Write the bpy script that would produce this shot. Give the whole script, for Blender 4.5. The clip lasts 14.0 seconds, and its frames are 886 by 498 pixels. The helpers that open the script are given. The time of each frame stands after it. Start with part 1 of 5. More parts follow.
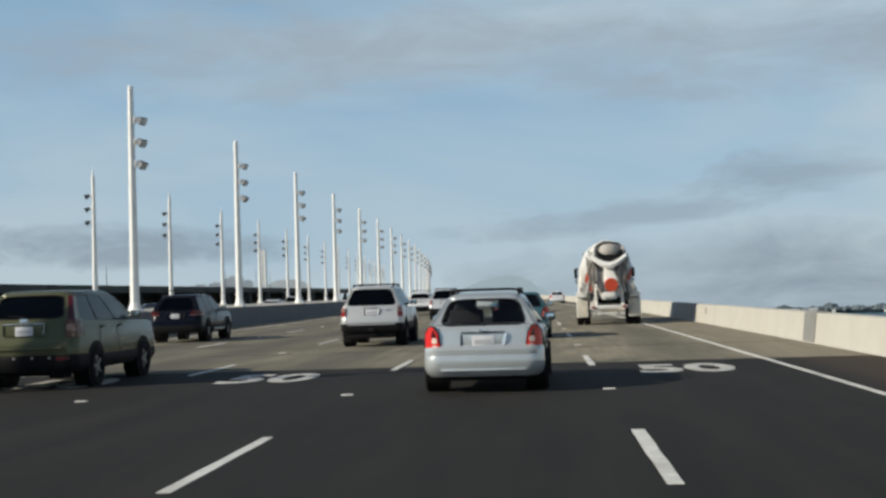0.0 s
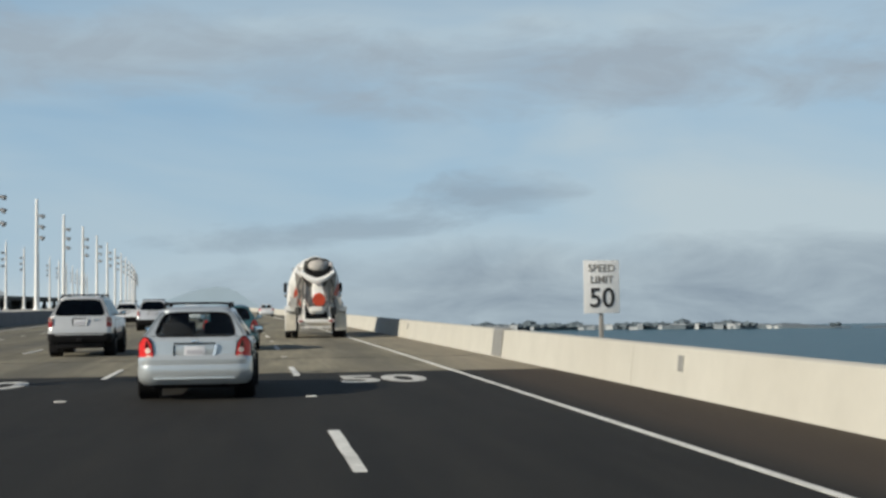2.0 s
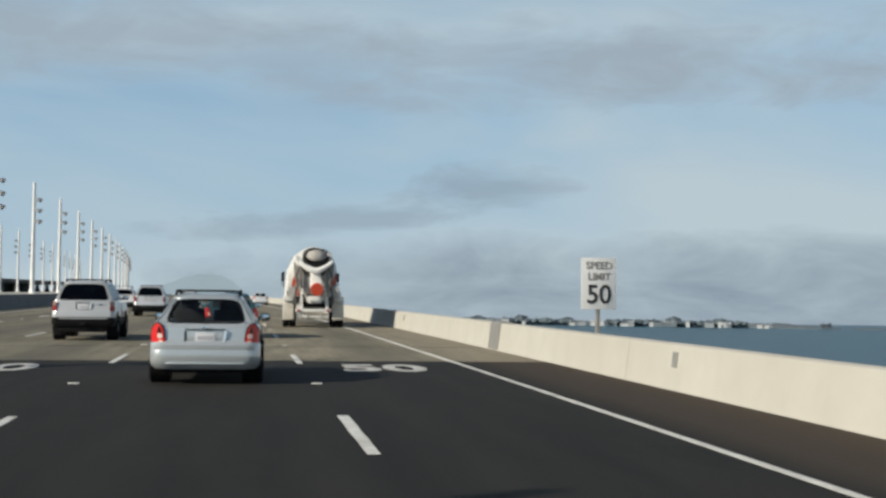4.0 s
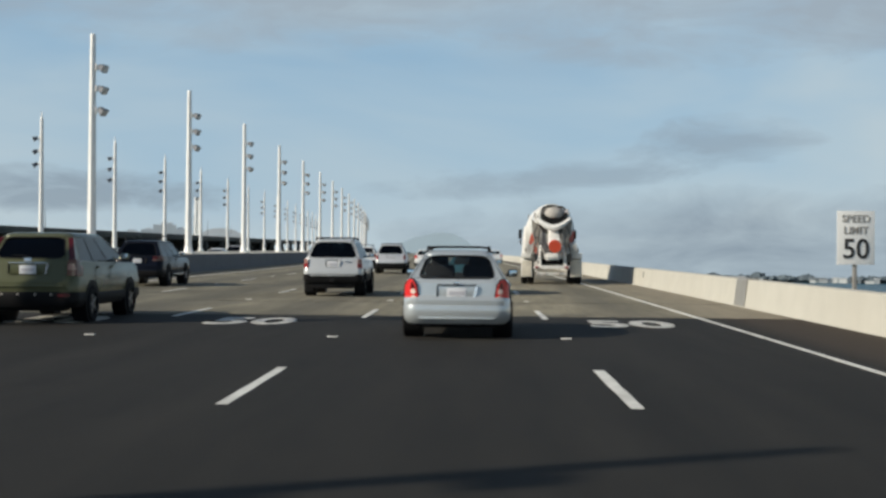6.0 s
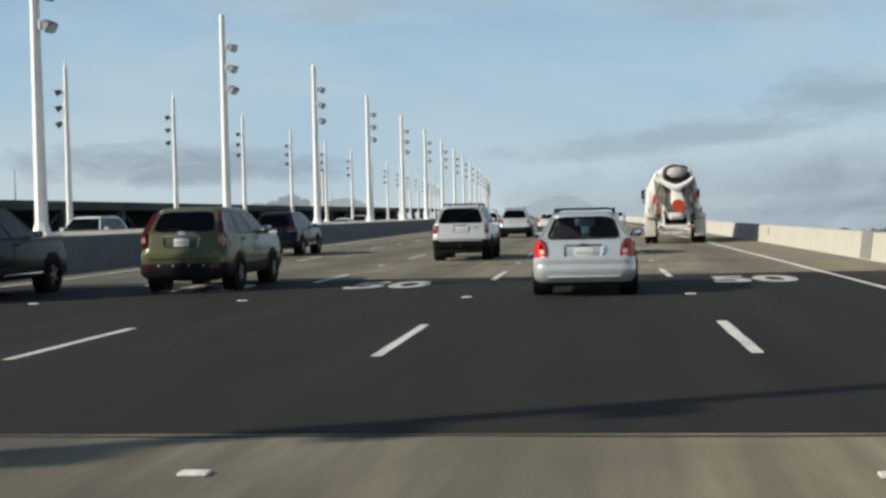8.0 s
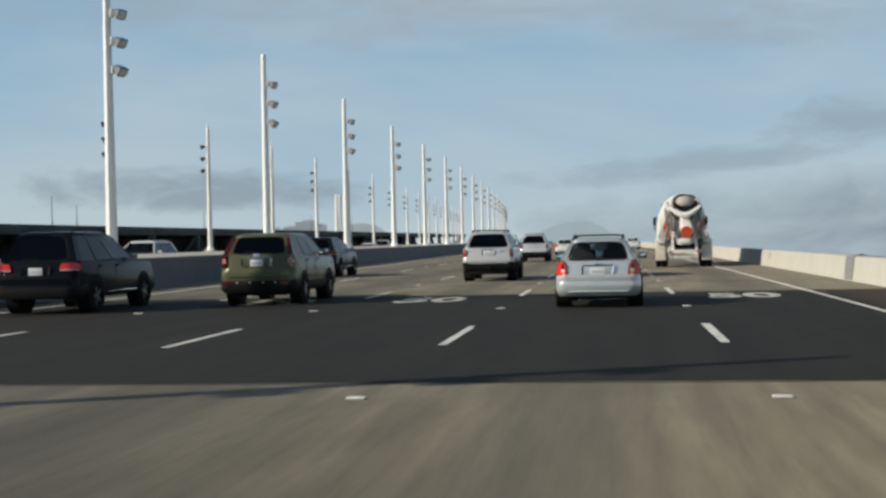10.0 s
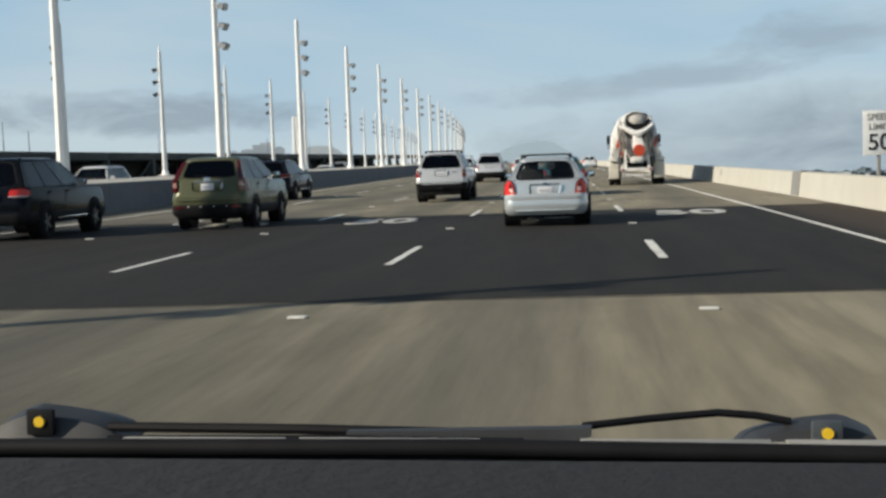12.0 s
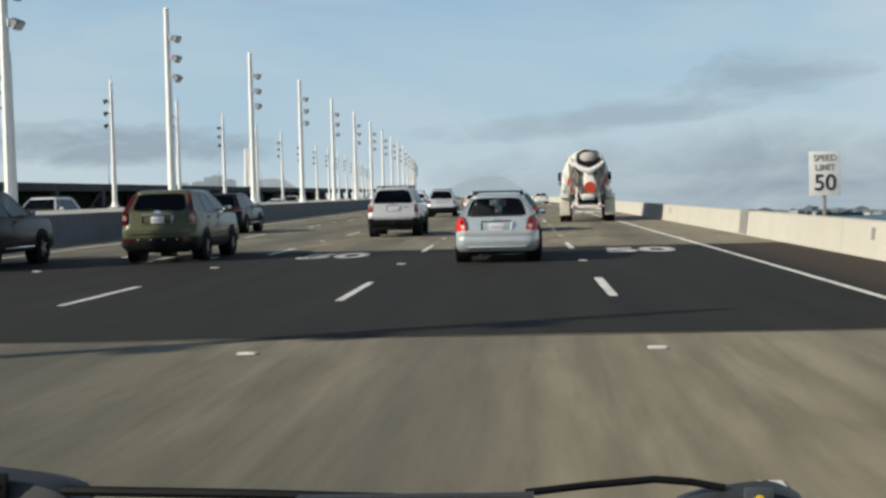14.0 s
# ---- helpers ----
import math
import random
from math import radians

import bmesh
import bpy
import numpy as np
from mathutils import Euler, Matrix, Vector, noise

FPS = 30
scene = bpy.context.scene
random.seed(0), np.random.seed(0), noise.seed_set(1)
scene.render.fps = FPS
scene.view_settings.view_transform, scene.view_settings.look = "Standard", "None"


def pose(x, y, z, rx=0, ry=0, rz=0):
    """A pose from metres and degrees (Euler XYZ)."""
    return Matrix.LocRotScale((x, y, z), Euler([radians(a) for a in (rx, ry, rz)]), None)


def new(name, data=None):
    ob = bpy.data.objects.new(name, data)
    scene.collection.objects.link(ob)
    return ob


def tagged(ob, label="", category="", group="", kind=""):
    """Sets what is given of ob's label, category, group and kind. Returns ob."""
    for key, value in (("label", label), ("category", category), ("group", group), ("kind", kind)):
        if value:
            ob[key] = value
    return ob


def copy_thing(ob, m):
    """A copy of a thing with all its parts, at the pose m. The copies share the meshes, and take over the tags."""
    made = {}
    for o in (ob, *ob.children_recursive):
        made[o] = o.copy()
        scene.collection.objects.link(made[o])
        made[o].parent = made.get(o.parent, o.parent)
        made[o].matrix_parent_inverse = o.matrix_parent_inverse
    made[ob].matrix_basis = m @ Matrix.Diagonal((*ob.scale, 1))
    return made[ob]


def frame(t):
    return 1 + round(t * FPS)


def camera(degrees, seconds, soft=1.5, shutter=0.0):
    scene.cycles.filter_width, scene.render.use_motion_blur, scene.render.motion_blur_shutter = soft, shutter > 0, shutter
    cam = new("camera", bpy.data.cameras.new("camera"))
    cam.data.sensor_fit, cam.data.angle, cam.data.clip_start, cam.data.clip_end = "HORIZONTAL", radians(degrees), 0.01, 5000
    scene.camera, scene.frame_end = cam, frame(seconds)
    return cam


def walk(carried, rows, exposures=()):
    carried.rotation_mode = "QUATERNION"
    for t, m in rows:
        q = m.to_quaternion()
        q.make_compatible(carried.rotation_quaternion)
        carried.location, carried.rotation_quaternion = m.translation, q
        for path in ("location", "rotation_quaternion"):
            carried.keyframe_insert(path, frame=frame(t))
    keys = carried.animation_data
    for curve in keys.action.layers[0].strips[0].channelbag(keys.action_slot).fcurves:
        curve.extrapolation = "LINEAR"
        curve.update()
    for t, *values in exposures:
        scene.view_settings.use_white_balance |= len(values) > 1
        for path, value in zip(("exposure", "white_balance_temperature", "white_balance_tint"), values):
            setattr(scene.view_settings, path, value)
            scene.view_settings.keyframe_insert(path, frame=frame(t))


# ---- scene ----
cam = camera(39.22, 14.0, soft=2.8)
PATH = [
    (0.0, 0.498, 12.42, 1.416, 4.88, 2.10, 1.78),
    (0.5, 0.624, 11.80, 1.412, 2.82, 0.38, 1.27),
    (1.0, 0.534, 12.00, 1.405, 1.83, 1.00, 0.26),
    (1.5, 0.539, 11.48, 1.430, -4.12, 1.39, -0.79),
    (2.0, 0.500, 10.83, 1.448, -8.43, 2.44, 0.63),
    (2.2, 0.440, 10.50, 1.440, -13.45, 3.04, 0.36),
    (4.3, 0.198, 10.24, 1.460, -6.06, 1.50, -1.27),
    (4.5, 0.171, 10.64, 1.454, -2.93, 1.10, -1.99),
    (5.0, 0.092, 10.48, 1.454, 0.51, 0.96, -1.57),
    (5.5, 0.007, 10.38, 1.465, 0.38, 1.18, -1.69),
    (6.0, -0.047, 10.27, 1.423, 1.83, 0.04, -0.40),
    (6.5, -0.040, 10.37, 1.478, 3.16, 0.48, 0.69),
    (7.0, 0.000, 9.87, 1.462, 4.70, -1.64, 1.74),
    (7.5, 0.004, 9.33, 1.437, 5.79, -1.51, 1.21),
    (8.0, -0.085, 9.16, 1.406, 7.43, -1.52, 1.39),
    (8.2, -0.034, 9.02, 1.420, 5.86, -2.76, 0.99),
    (10.3, 0.061, 4.56, 1.405, 8.47, -0.21, 1.11),
    (10.5, 0.155, 4.76, 1.372, 7.80, -1.60, 0.35),
    (11.0, 0.233, 4.58, 1.402, 7.25, -2.77, 1.35),
    (11.5, 0.270, 4.52, 1.426, 7.70, -1.58, 1.79),
    (12.0, 0.272, 4.55, 1.406, 6.28, -4.03, 2.04),
    (12.5, 0.281, 4.55, 1.415, 6.79, -3.05, 1.47),
    (13.0, 0.281, 4.56, 1.409, 5.84, -3.59, 1.78),
    (13.5, 0.291, 4.56, 1.418, 4.02, -3.83, 1.42),
    (14.0, 0.278, 4.52, 1.436, 4.08, -2.51, 1.41),
]
walk(cam, [(t, pose(x, y, z, 90 + pitch, roll, yaw)) for t, x, y, z, yaw, pitch, roll in PATH],
     ((0.0, -0.10, 6500, 7), (6.5, -0.08, 6500, 7), (8.0, 0.03, 6620, 7), (10.4, -0.12, 6620, 7), (11.05, -0.12, 6620, 7), (11.5, 0.06, 6620, 7), (14.0, 0.04, 6620, 7)))

# ---------------------------------------------------------------- light
SUN_EL, SUN_DIR = 27.0, (0.905, 0.425)          # the way in which shadows fall on the ground
world = bpy.data.worlds.new("sky")
scene.world = world
world.use_nodes = True


class Nodes:
    """Short hand for node trees."""

    def __init__(self, tree):
        self.tree, self.link = tree, tree.links.new
        tree.nodes.clear()

    def add(self, kind, ins=None, **props):
        n = self.tree.nodes.new(kind)
        for k, v in props.items():
            if k == "blend_type":
                n.blend_type = v
            elif k == "data_type":
                n.data_type = v
            elif k == "operation":
                n.operation = v
            elif k == "noise_dimensions":
                n.noise_dimensions = v
            elif k == "sky_type":
                n.sky_type = v
            elif k == "clamp":
                n.use_clamp = v
        for k, v in (ins or {}).items():
            s = n.inputs[k]
            if isinstance(v, bpy.types.NodeSocket):
                self.link(v, s)
            else:
                s.default_value = v
        return n

    def math(self, op, a, b=0.0, clamp=False):
        return self.add("ShaderNodeMath", {0: a, 1: b}, operation=op, clamp=clamp).outputs[0]

    def ramp(self, fac, stops):
        n = self.add("ShaderNodeValToRGB", {"Fac": fac})
        e = n.color_ramp.elements
        while len(e) < len(stops):
            e.new(0.5)
        for el, (p, c) in zip(e, stops):
            el.position = p
            el.color = (*c, 1) if len(c) == 3 else c
        return n.outputs["Color"]

    def mix(self, fac, a, b, blend="MIX"):
        n = self.add("ShaderNodeMix", data_type="RGBA", blend_type=blend)
        for s, v in ((n.inputs[0], fac), (n.inputs[6], a), (n.inputs[7], b)):
            if isinstance(v, bpy.types.NodeSocket):
                self.link(v, s)
            else:
                s.default_value = v if not isinstance(v, tuple) or len(v) == 4 else (*v, 1)
        return n.outputs[2]

    def noise(self, vec, scale, detail=4.0, rough=0.55, distortion=0.0):
        return self.add("ShaderNodeTexNoise", {"Vector": vec, "Scale": scale, "Detail": detail, "Roughness": rough, "Distortion": distortion}).outputs["Fac"]


def make_sky():
    n = Nodes(world.node_tree)
    sky = n.add("ShaderNodeTexSky", sky_type="NISHITA")
    sky.sun_disc = False
    sky.sun_elevation = radians(SUN_EL)
    sky.sun_rotation = math.atan2(-SUN_DIR[0], -SUN_DIR[1])
    sky.air_density, sky.dust_density, sky.ozone_density = 1.0, 0.6, 1.5
    base = n.add("ShaderNodeVectorMath", {0: sky.outputs[0], 1: (0.085, 0.085, 0.085)}, operation="MULTIPLY").outputs[0]
    co = n.add("ShaderNodeTexCoord").outputs["Generated"]
    xyz = n.add("ShaderNodeSeparateXYZ", {0: co})
    el = xyz.outputs[2]
    base = n.mix(n.ramp(el, [(0.0, (0.85, 0.85, 0.85)), (0.22, (0.70, 0.70, 0.70)), (0.38, (0.0, 0.0, 0.0))]), base, (0.345, 0.535, 0.735))
    az = n.math("ARCTAN2", xyz.outputs[0], xyz.outputs[1])
    # pale veil, thicker low down and to the right of the road
    flat = n.add("ShaderNodeCombineXYZ", {0: xyz.outputs[0], 1: xyz.outputs[1], 2: n.math("MULTIPLY", el, 3.5)}).outputs[0]
    veil = n.math("ADD", n.noise(flat, 2.3, 5.0, 0.5, 0.4), n.math("MULTIPLY", xyz.outputs[0], 0.20))
    veil = n.math("ADD", veil, n.ramp(el, [(0.0, (0.36, 0.36, 0.36)), (0.04, (0.24, 0.24, 0.24)), (0.09, (0.08, 0.08, 0.08)), (0.14, (0.02, 0.02, 0.02)), (0.25, (0, 0, 0))]))
    veil = n.ramp(veil, [(0.42, (0, 0, 0)), (0.76, (1, 1, 1))])
    veil = n.math("MULTIPLY", veil, n.ramp(el, [(0.22, (1, 1, 1)), (0.45, (0.1, 0.1, 0.1))]))
    base = n.mix(n.math("MULTIPLY", veil, 0.85), base, (0.55, 0.635, 0.685))
    # grey stratus: single banks and streaks with ragged edges; bearing, height, half width, half height, lean
    tall = n.add("ShaderNodeCombineXYZ", {0: xyz.outputs[0], 1: xyz.outputs[1], 2: n.math("MULTIPLY", el, 3.0)}).outputs[0]
    rag = n.math("SUBTRACT", n.noise(tall, 9.0, 8.0, 0.62, 0.5), 0.5)
    wisp = n.math("SUBTRACT", n.noise(flat, 3.1, 5.0, 0.55, 0.2), 0.5)
    total = None
    for a0, e0, wa, we, lean, depth, tear in ((0.40, 0.004, 0.54, 0.056, 0.0, 1.0, 0.22), (0.19, 0.086, 0.10, 0.024, 0.12, 0.60, 0.55), (0.02, 0.054, 0.14, 0.016, 0.08, 0.5, 0.6),
                                              (-0.34, 0.045, 0.14, 0.019, -0.03, 0.75, 0.6), (-0.12, 0.195, 0.42, 0.040, 0.03, 0.75, 0.45), (0.30, 0.175, 0.30, 0.042, -0.04, 0.85, 0.45),
                                              (-0.03, 0.016, 0.07, 0.026, 0.0, 0.5, 0.5), (-0.9, 0.06, 0.3, 0.03, 0.0, 0.7, 0.6), (0.95, 0.07, 0.3, 0.04, 0.0, 0.7, 0.6)):
        da = n.math("SUBTRACT", az, a0)
        u = n.math("DIVIDE", da, wa)
        v = n.math("DIVIDE", n.math("SUBTRACT", n.math("SUBTRACT", el, e0), n.math("MULTIPLY", da, lean)), we)
        d = n.math("ADD", n.math("POWER", n.math("ABSOLUTE", u), 3.0), n.math("MULTIPLY", v, v))
        m = n.math("SUBTRACT", 0.75, d)
        m = n.math("ADD", m, n.math("ADD", n.math("MULTIPLY", rag, 7.0 * tear), n.math("MULTIPLY", wisp, 5.0 * tear)))
        m = n.math("MULTIPLY", n.ramp(n.math("MULTIPLY", m, 0.36), [(0.0, (0, 0, 0)), (0.36, (1, 1, 1))]), depth)
        total = m if total is None else n.math("MAXIMUM", total, m)
    # thin broken cover higher up
    high = n.math("MULTIPLY", n.ramp(n.math("ADD", rag, wisp), [(0.02, (0, 0, 0)), (0.35, (1, 1, 1))]), n.ramp(el, [(0.12, (0, 0, 0)), (0.22, (0.6, 0.6, 0.6)), (0.5, (0.25, 0.25, 0.25))]))
    total = n.math("MAXIMUM", total, high)
    grey = n.mix(n.ramp(el, [(0.06, (0, 0, 0)), (0.16, (1, 1, 1))]), (0.27, 0.335, 0.41), (0.36, 0.425, 0.50))
    base = n.mix(total, base, grey)
    bg = n.add("ShaderNodeBackground", {"Color": base, "Strength": 1.0})
    out = n.add("ShaderNodeOutputWorld", {"Surface": bg.outputs[0]})
    return out


make_sky()
sun = new("sun", bpy.data.lights.new("sun", "SUN"))
sun.data.energy, sun.data.angle, sun.data.color = 5.0, radians(0.6), (1.0, 0.90, 0.76)
ce = math.cos(radians(SUN_EL))
sun_way = Vector((SUN_DIR[0] * ce, SUN_DIR[1] * ce, -math.sin(radians(SUN_EL))))
sun.matrix_basis = Matrix.Translation((-60, -40, 60)) @ sun_way.to_track_quat("-Z", "Y").to_matrix().to_4x4()
scene.view_settings.exposure = 0.0


# ---------------------------------------------------------------- materials
def material(name, colour, rough=0.6, metal=0.0, vary=0.15, grain=8.0, bump=0.0, coat=0.0, dirt=None, spec=0.5, stretch=(1, 1, 1)):
    """A plain surface with grain and broad stains."""
    m = bpy.data.materials.new(name)
    m.use_nodes = True
    n = Nodes(m.node_tree)
    co = n.add("ShaderNodeTexCoord").outputs["Object"]
    co = n.add("ShaderNodeMapping", {"Vector": co, "Scale": stretch}).outputs[0]
    fine, broad = n.noise(co, grain, 6.0, 0.6), n.noise(co, grain * 0.14, 4.0, 0.55)
    low = tuple(c * (1 - vary) for c in colour)
    high = tuple(min(1, c * (1 + vary)) for c in colour)
    col = n.mix(n.ramp(fine, [(0.3, (0, 0, 0)), (0.7, (1, 1, 1))]), low, high)
    col = n.mix(n.math("MULTIPLY", n.ramp(broad, [(0.45, (0, 0, 0)), (0.72, (1, 1, 1))]), 0.55 if dirt else 0.25), col, dirt or low)
    bs = n.add("ShaderNodeBsdfPrincipled", {"Base Color": col, "Roughness": rough, "Metallic": metal, "Coat Weight": coat, "Coat Roughness": 0.08, "Specular IOR Level": spec})
    if bump:
        b = n.add("ShaderNodeBump", {"Height": fine, "Strength": bump, "Distance": 0.02})
        n.link(b.outputs[0], bs.inputs["Normal"])
    n.add("ShaderNodeOutputMaterial", {"Surface": bs.outputs[0]})
    return m


def glass_material(name, tint, gloss=0.07):
    """Thin tinted vehicle glass."""
    m = bpy.data.materials.new(name)
    m.use_nodes = True
    n = Nodes(m.node_tree)
    see = n.add("ShaderNodeBsdfTransparent", {"Color": (*tint, 1)})
    shine = n.add("ShaderNodeBsdfGlossy", {"Color": (0.9, 0.95, 1, 1), "Roughness": 0.03})
    facing = n.add("ShaderNodeLayerWeight", {"Blend": 0.5}).outputs["Facing"]
    fac = n.math("ADD", n.math("MULTIPLY", n.math("POWER", facing, 4.0), 0.55), gloss * 0.3)
    mx = n.add("ShaderNodeMixShader", {0: fac, 1: see.outputs[0], 2: shine.outputs[0]})
    n.add("ShaderNodeOutputMaterial", {"Surface": mx.outputs[0]})
    return m


def road_material():
    """Bridge deck concrete: tined grain along the lanes, darker wheel paths, patches and drips."""
    m = bpy.data.materials.new("deck_concrete")
    m.use_nodes = True
    n = Nodes(m.node_tree)
    co = n.add("ShaderNodeTexCoord").outputs["Object"]
    xyz = n.add("ShaderNodeSeparateXYZ", {0: co})
    along = n.add("ShaderNodeMapping", {"Vector": co, "Scale": (1.0, 0.07, 1.0)}).outputs[0]
    patch = n.add("ShaderNodeMapping", {"Vector": co, "Scale": (0.5, 0.16, 1.0)}).outputs[0]
    streak, blotch, grit = n.noise(along, 3.2, 7.0, 0.62), n.noise(patch, 0.9, 6.0, 0.6, 0.6), n.noise(co, 45.0, 3.0, 0.7)
    col = n.mix(n.ramp(blotch, [(0.30, (0, 0, 0)), (0.70, (1, 1, 1))]), (0.117, 0.104, 0.072), (0.258, 0.234, 0.171))
    col = n.mix(n.math("MULTIPLY", n.ramp(streak, [(0.38, (1, 1, 1)), (0.62, (0, 0, 0))]), 0.62), col, (0.084, 0.077, 0.057))
    # oil-dark middle of each lane, and a browner dusty shoulder
    lane = n.math("MULTIPLY", n.math("SUBTRACT", xyz.outputs[0], -0.495), 2 * math.pi / 3.77)
    oil = n.math("POWER", n.math("MULTIPLY", n.math("ADD", n.math("COSINE", lane), 1.0), 0.5), 3.0)
    col = n.mix(n.math("MULTIPLY", n.math("MULTIPLY", oil, n.math("ADD", blotch, 0.25)), 0.70), col, (0.062, 0.059, 0.049))
    edge = n.ramp(n.math("MULTIPLY", n.math("SUBTRACT", xyz.outputs[0], 4.2), 0.5), [(0.15, (0, 0, 0)), (0.6, (1, 1, 1))])
    col = n.mix(n.math("MULTIPLY", edge, 0.45), col, (0.185, 0.158, 0.120))
    col = n.mix(n.math("MULTIPLY", n.ramp(grit, [(0.5, (0, 0, 0)), (0.8, (1, 1, 1))]), 0.35), col, (0.25, 0.23, 0.185))
    bmp = n.add("ShaderNodeBump", {"Height": grit, "Strength": 0.35, "Distance": 0.01})
    bs = n.add("ShaderNodeBsdfPrincipled", {"Base Color": col, "Roughness": 0.82, "Diffuse Roughness": 1.0, "Normal": bmp.outputs[0], "Specular IOR Level": 0.35})
    n.add("ShaderNodeOutputMaterial", {"Surface": bs.outputs[0]})
    return m


def asphalt_material():
    """Fresh dark asphalt, browner and dustier on the shoulder."""
    m = bpy.data.materials.new("dark_asphalt")
    m.use_nodes = True
    n = Nodes(m.node_tree)
    co = n.add("ShaderNodeTexCoord").outputs["Object"]
    xyz = n.add("ShaderNodeSeparateXYZ", {0: co})
    along = n.add("ShaderNodeMapping", {"Vector": co, "Scale": (1.0, 0.10, 1.0)}).outputs[0]
    streak, blotch, grit = n.noise(along, 1.6, 6.0, 0.6), n.noise(co, 0.5, 5.0, 0.6), n.noise(co, 60.0, 3.0, 0.7)
    col = n.mix(n.ramp(streak, [(0.35, (0, 0, 0)), (0.68, (1, 1, 1))]), (0.0125, 0.0117, 0.0100), (0.0235, 0.0215, 0.0180))
    col = n.mix(n.math("MULTIPLY", n.ramp(blotch, [(0.5, (0, 0, 0)), (0.75, (1, 1, 1))]), 0.4), col, (0.026, 0.0232, 0.0192))
    edge = n.ramp(n.math("MULTIPLY", n.math("SUBTRACT", xyz.outputs[0], 4.4), 0.5), [(0.15, (0, 0, 0)), (0.5, (1, 1, 1))])
    col = n.mix(n.math("MULTIPLY", edge, 0.75), col, (0.058, 0.043, 0.030))
    col = n.mix(n.math("MULTIPLY", n.ramp(grit, [(0.55, (0, 0, 0)), (0.8, (1, 1, 1))]), 0.3), col, (0.046, 0.0435, 0.038))
    bmp = n.add("ShaderNodeBump", {"Height": grit, "Strength": 0.4, "Distance": 0.008})
    bs = n.add("ShaderNodeBsdfPrincipled", {"Base Color": col, "Roughness": 0.85, "Normal": bmp.outputs[0], "Specular IOR Level": 0.25})
    n.add("ShaderNodeOutputMaterial", {"Surface": bs.outputs[0]})
    return m


def water_material():
    m = bpy.data.materials.new("bay_water")
    m.use_nodes = True
    n = Nodes(m.node_tree)
    co = n.add("ShaderNodeTexCoord").outputs["Object"]
    big = n.add("ShaderNodeMapping", {"Vector": co, "Scale": (0.6, 1.0, 1.0)}).outputs[0]
    swell, wide = n.noise(big, 0.06, 6.0, 0.65), n.noise(big, 0.004, 4.0, 0.5)
    chop = n.add("ShaderNodeMapping", {"Vector": co, "Scale": (0.35, 1.0, 1.0)}).outputs[0]
    col = n.mix(wide, (0.018, 0.070, 0.100), (0.036, 0.108, 0.135))
    col = n.mix(n.math("MULTIPLY", n.ramp(n.noise(chop, 0.028, 5.0, 0.6), [(0.42, (0, 0, 0)), (0.62, (1, 1, 1))]), 0.55), col, (0.012, 0.045, 0.070))
    bmp = n.add("ShaderNodeBump", {"Height": swell, "Strength": 0.9, "Distance": 3.0})
    bs = n.add("ShaderNodeBsdfPrincipled", {"Base Color": col, "Roughness": 0.35, "Normal": bmp.outputs[0], "Specular IOR Level": 0.3})
    n.add("ShaderNodeOutputMaterial", {"Surface": bs.outputs[0]})
    return m


DECK, ASPHALT, WATER = road_material(), asphalt_material(), water_material()
PAINT_LINE = material("road_paint", (0.72, 0.71, 0.66), 0.6, vary=0.2, grain=9, dirt=(0.34, 0.32, 0.28))
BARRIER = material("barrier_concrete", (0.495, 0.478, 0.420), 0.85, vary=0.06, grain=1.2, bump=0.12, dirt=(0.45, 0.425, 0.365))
# darker than the parapet's concrete: the wall's shade is in its base colour
WALL_SHADE_GREY = material("shade_toned_concrete", (0.125, 0.132, 0.142), 0.85, vary=0.12, grain=4, bump=0.2, dirt=(0.09, 0.095, 0.10))
STEEL_WHITE = material("white_painted_steel", (0.86, 0.86, 0.84), 0.45, vary=0.04, grain=3, dirt=(0.70, 0.69, 0.65))
LAMP_GREY = material("grey_lamp_housing", (0.10, 0.11, 0.13), 0.45, vary=0.12, grain=6)
LAMP_GLASS = material("lamp_lens", (0.55, 0.58, 0.60), 0.12, vary=0.05, grain=5)
BLACK = material("black_plastic", (0.009, 0.009, 0.010), 0.65, vary=0.3, grain=20, spec=0.16)
RUBBER = material("tyre_rubber", (0.014, 0.014, 0.015), 0.9, vary=0.3, grain=25, bump=0.2, spec=0.2)
MIRROR_GLASS = material("car_mirror_glass", (0.66, 0.74, 0.78), 0.08, 0.95, vary=0.05, grain=10)
RIM = material("alloy_rim", (0.24, 0.245, 0.25), 0.35, 0.7, vary=0.12, grain=15)
CHROME = material("bright_trim", (0.75, 0.76, 0.78), 0.18, 0.9, vary=0.05, grain=10)
SILVER = material("silver_car_paint", (0.53, 0.572, 0.59), 0.28, 0.42, vary=0.04, grain=3, coat=0.7, dirt=(0.53, 0.56, 0.575))
WHITE_CAR = material("white_car_paint", (0.74, 0.75, 0.76), 0.32, vary=0.03, grain=3, coat=0.6, dirt=(0.66, 0.66, 0.65))
PEWTER = material("pale_grey_car_paint", (0.60, 0.61, 0.63), 0.30, 0.25, vary=0.04, grain=3, coat=0.6, dirt=(0.50, 0.50, 0.50))
OLIVE = material("olive_green_car_paint", (0.098, 0.104, 0.058), 0.26, 0.15, vary=0.05, grain=3, coat=0.1, dirt=(0.082, 0.087, 0.048), spec=0.28)
NAVY = material("dark_blue_car_paint", (0.006, 0.008, 0.015), 0.2, 0.0, vary=0.1, grain=3, spec=0.14)
CHARCOAL = material("black_car_paint", (0.0055, 0.007, 0.010), 0.2, 0.0, vary=0.1, grain=3, spec=0.12)
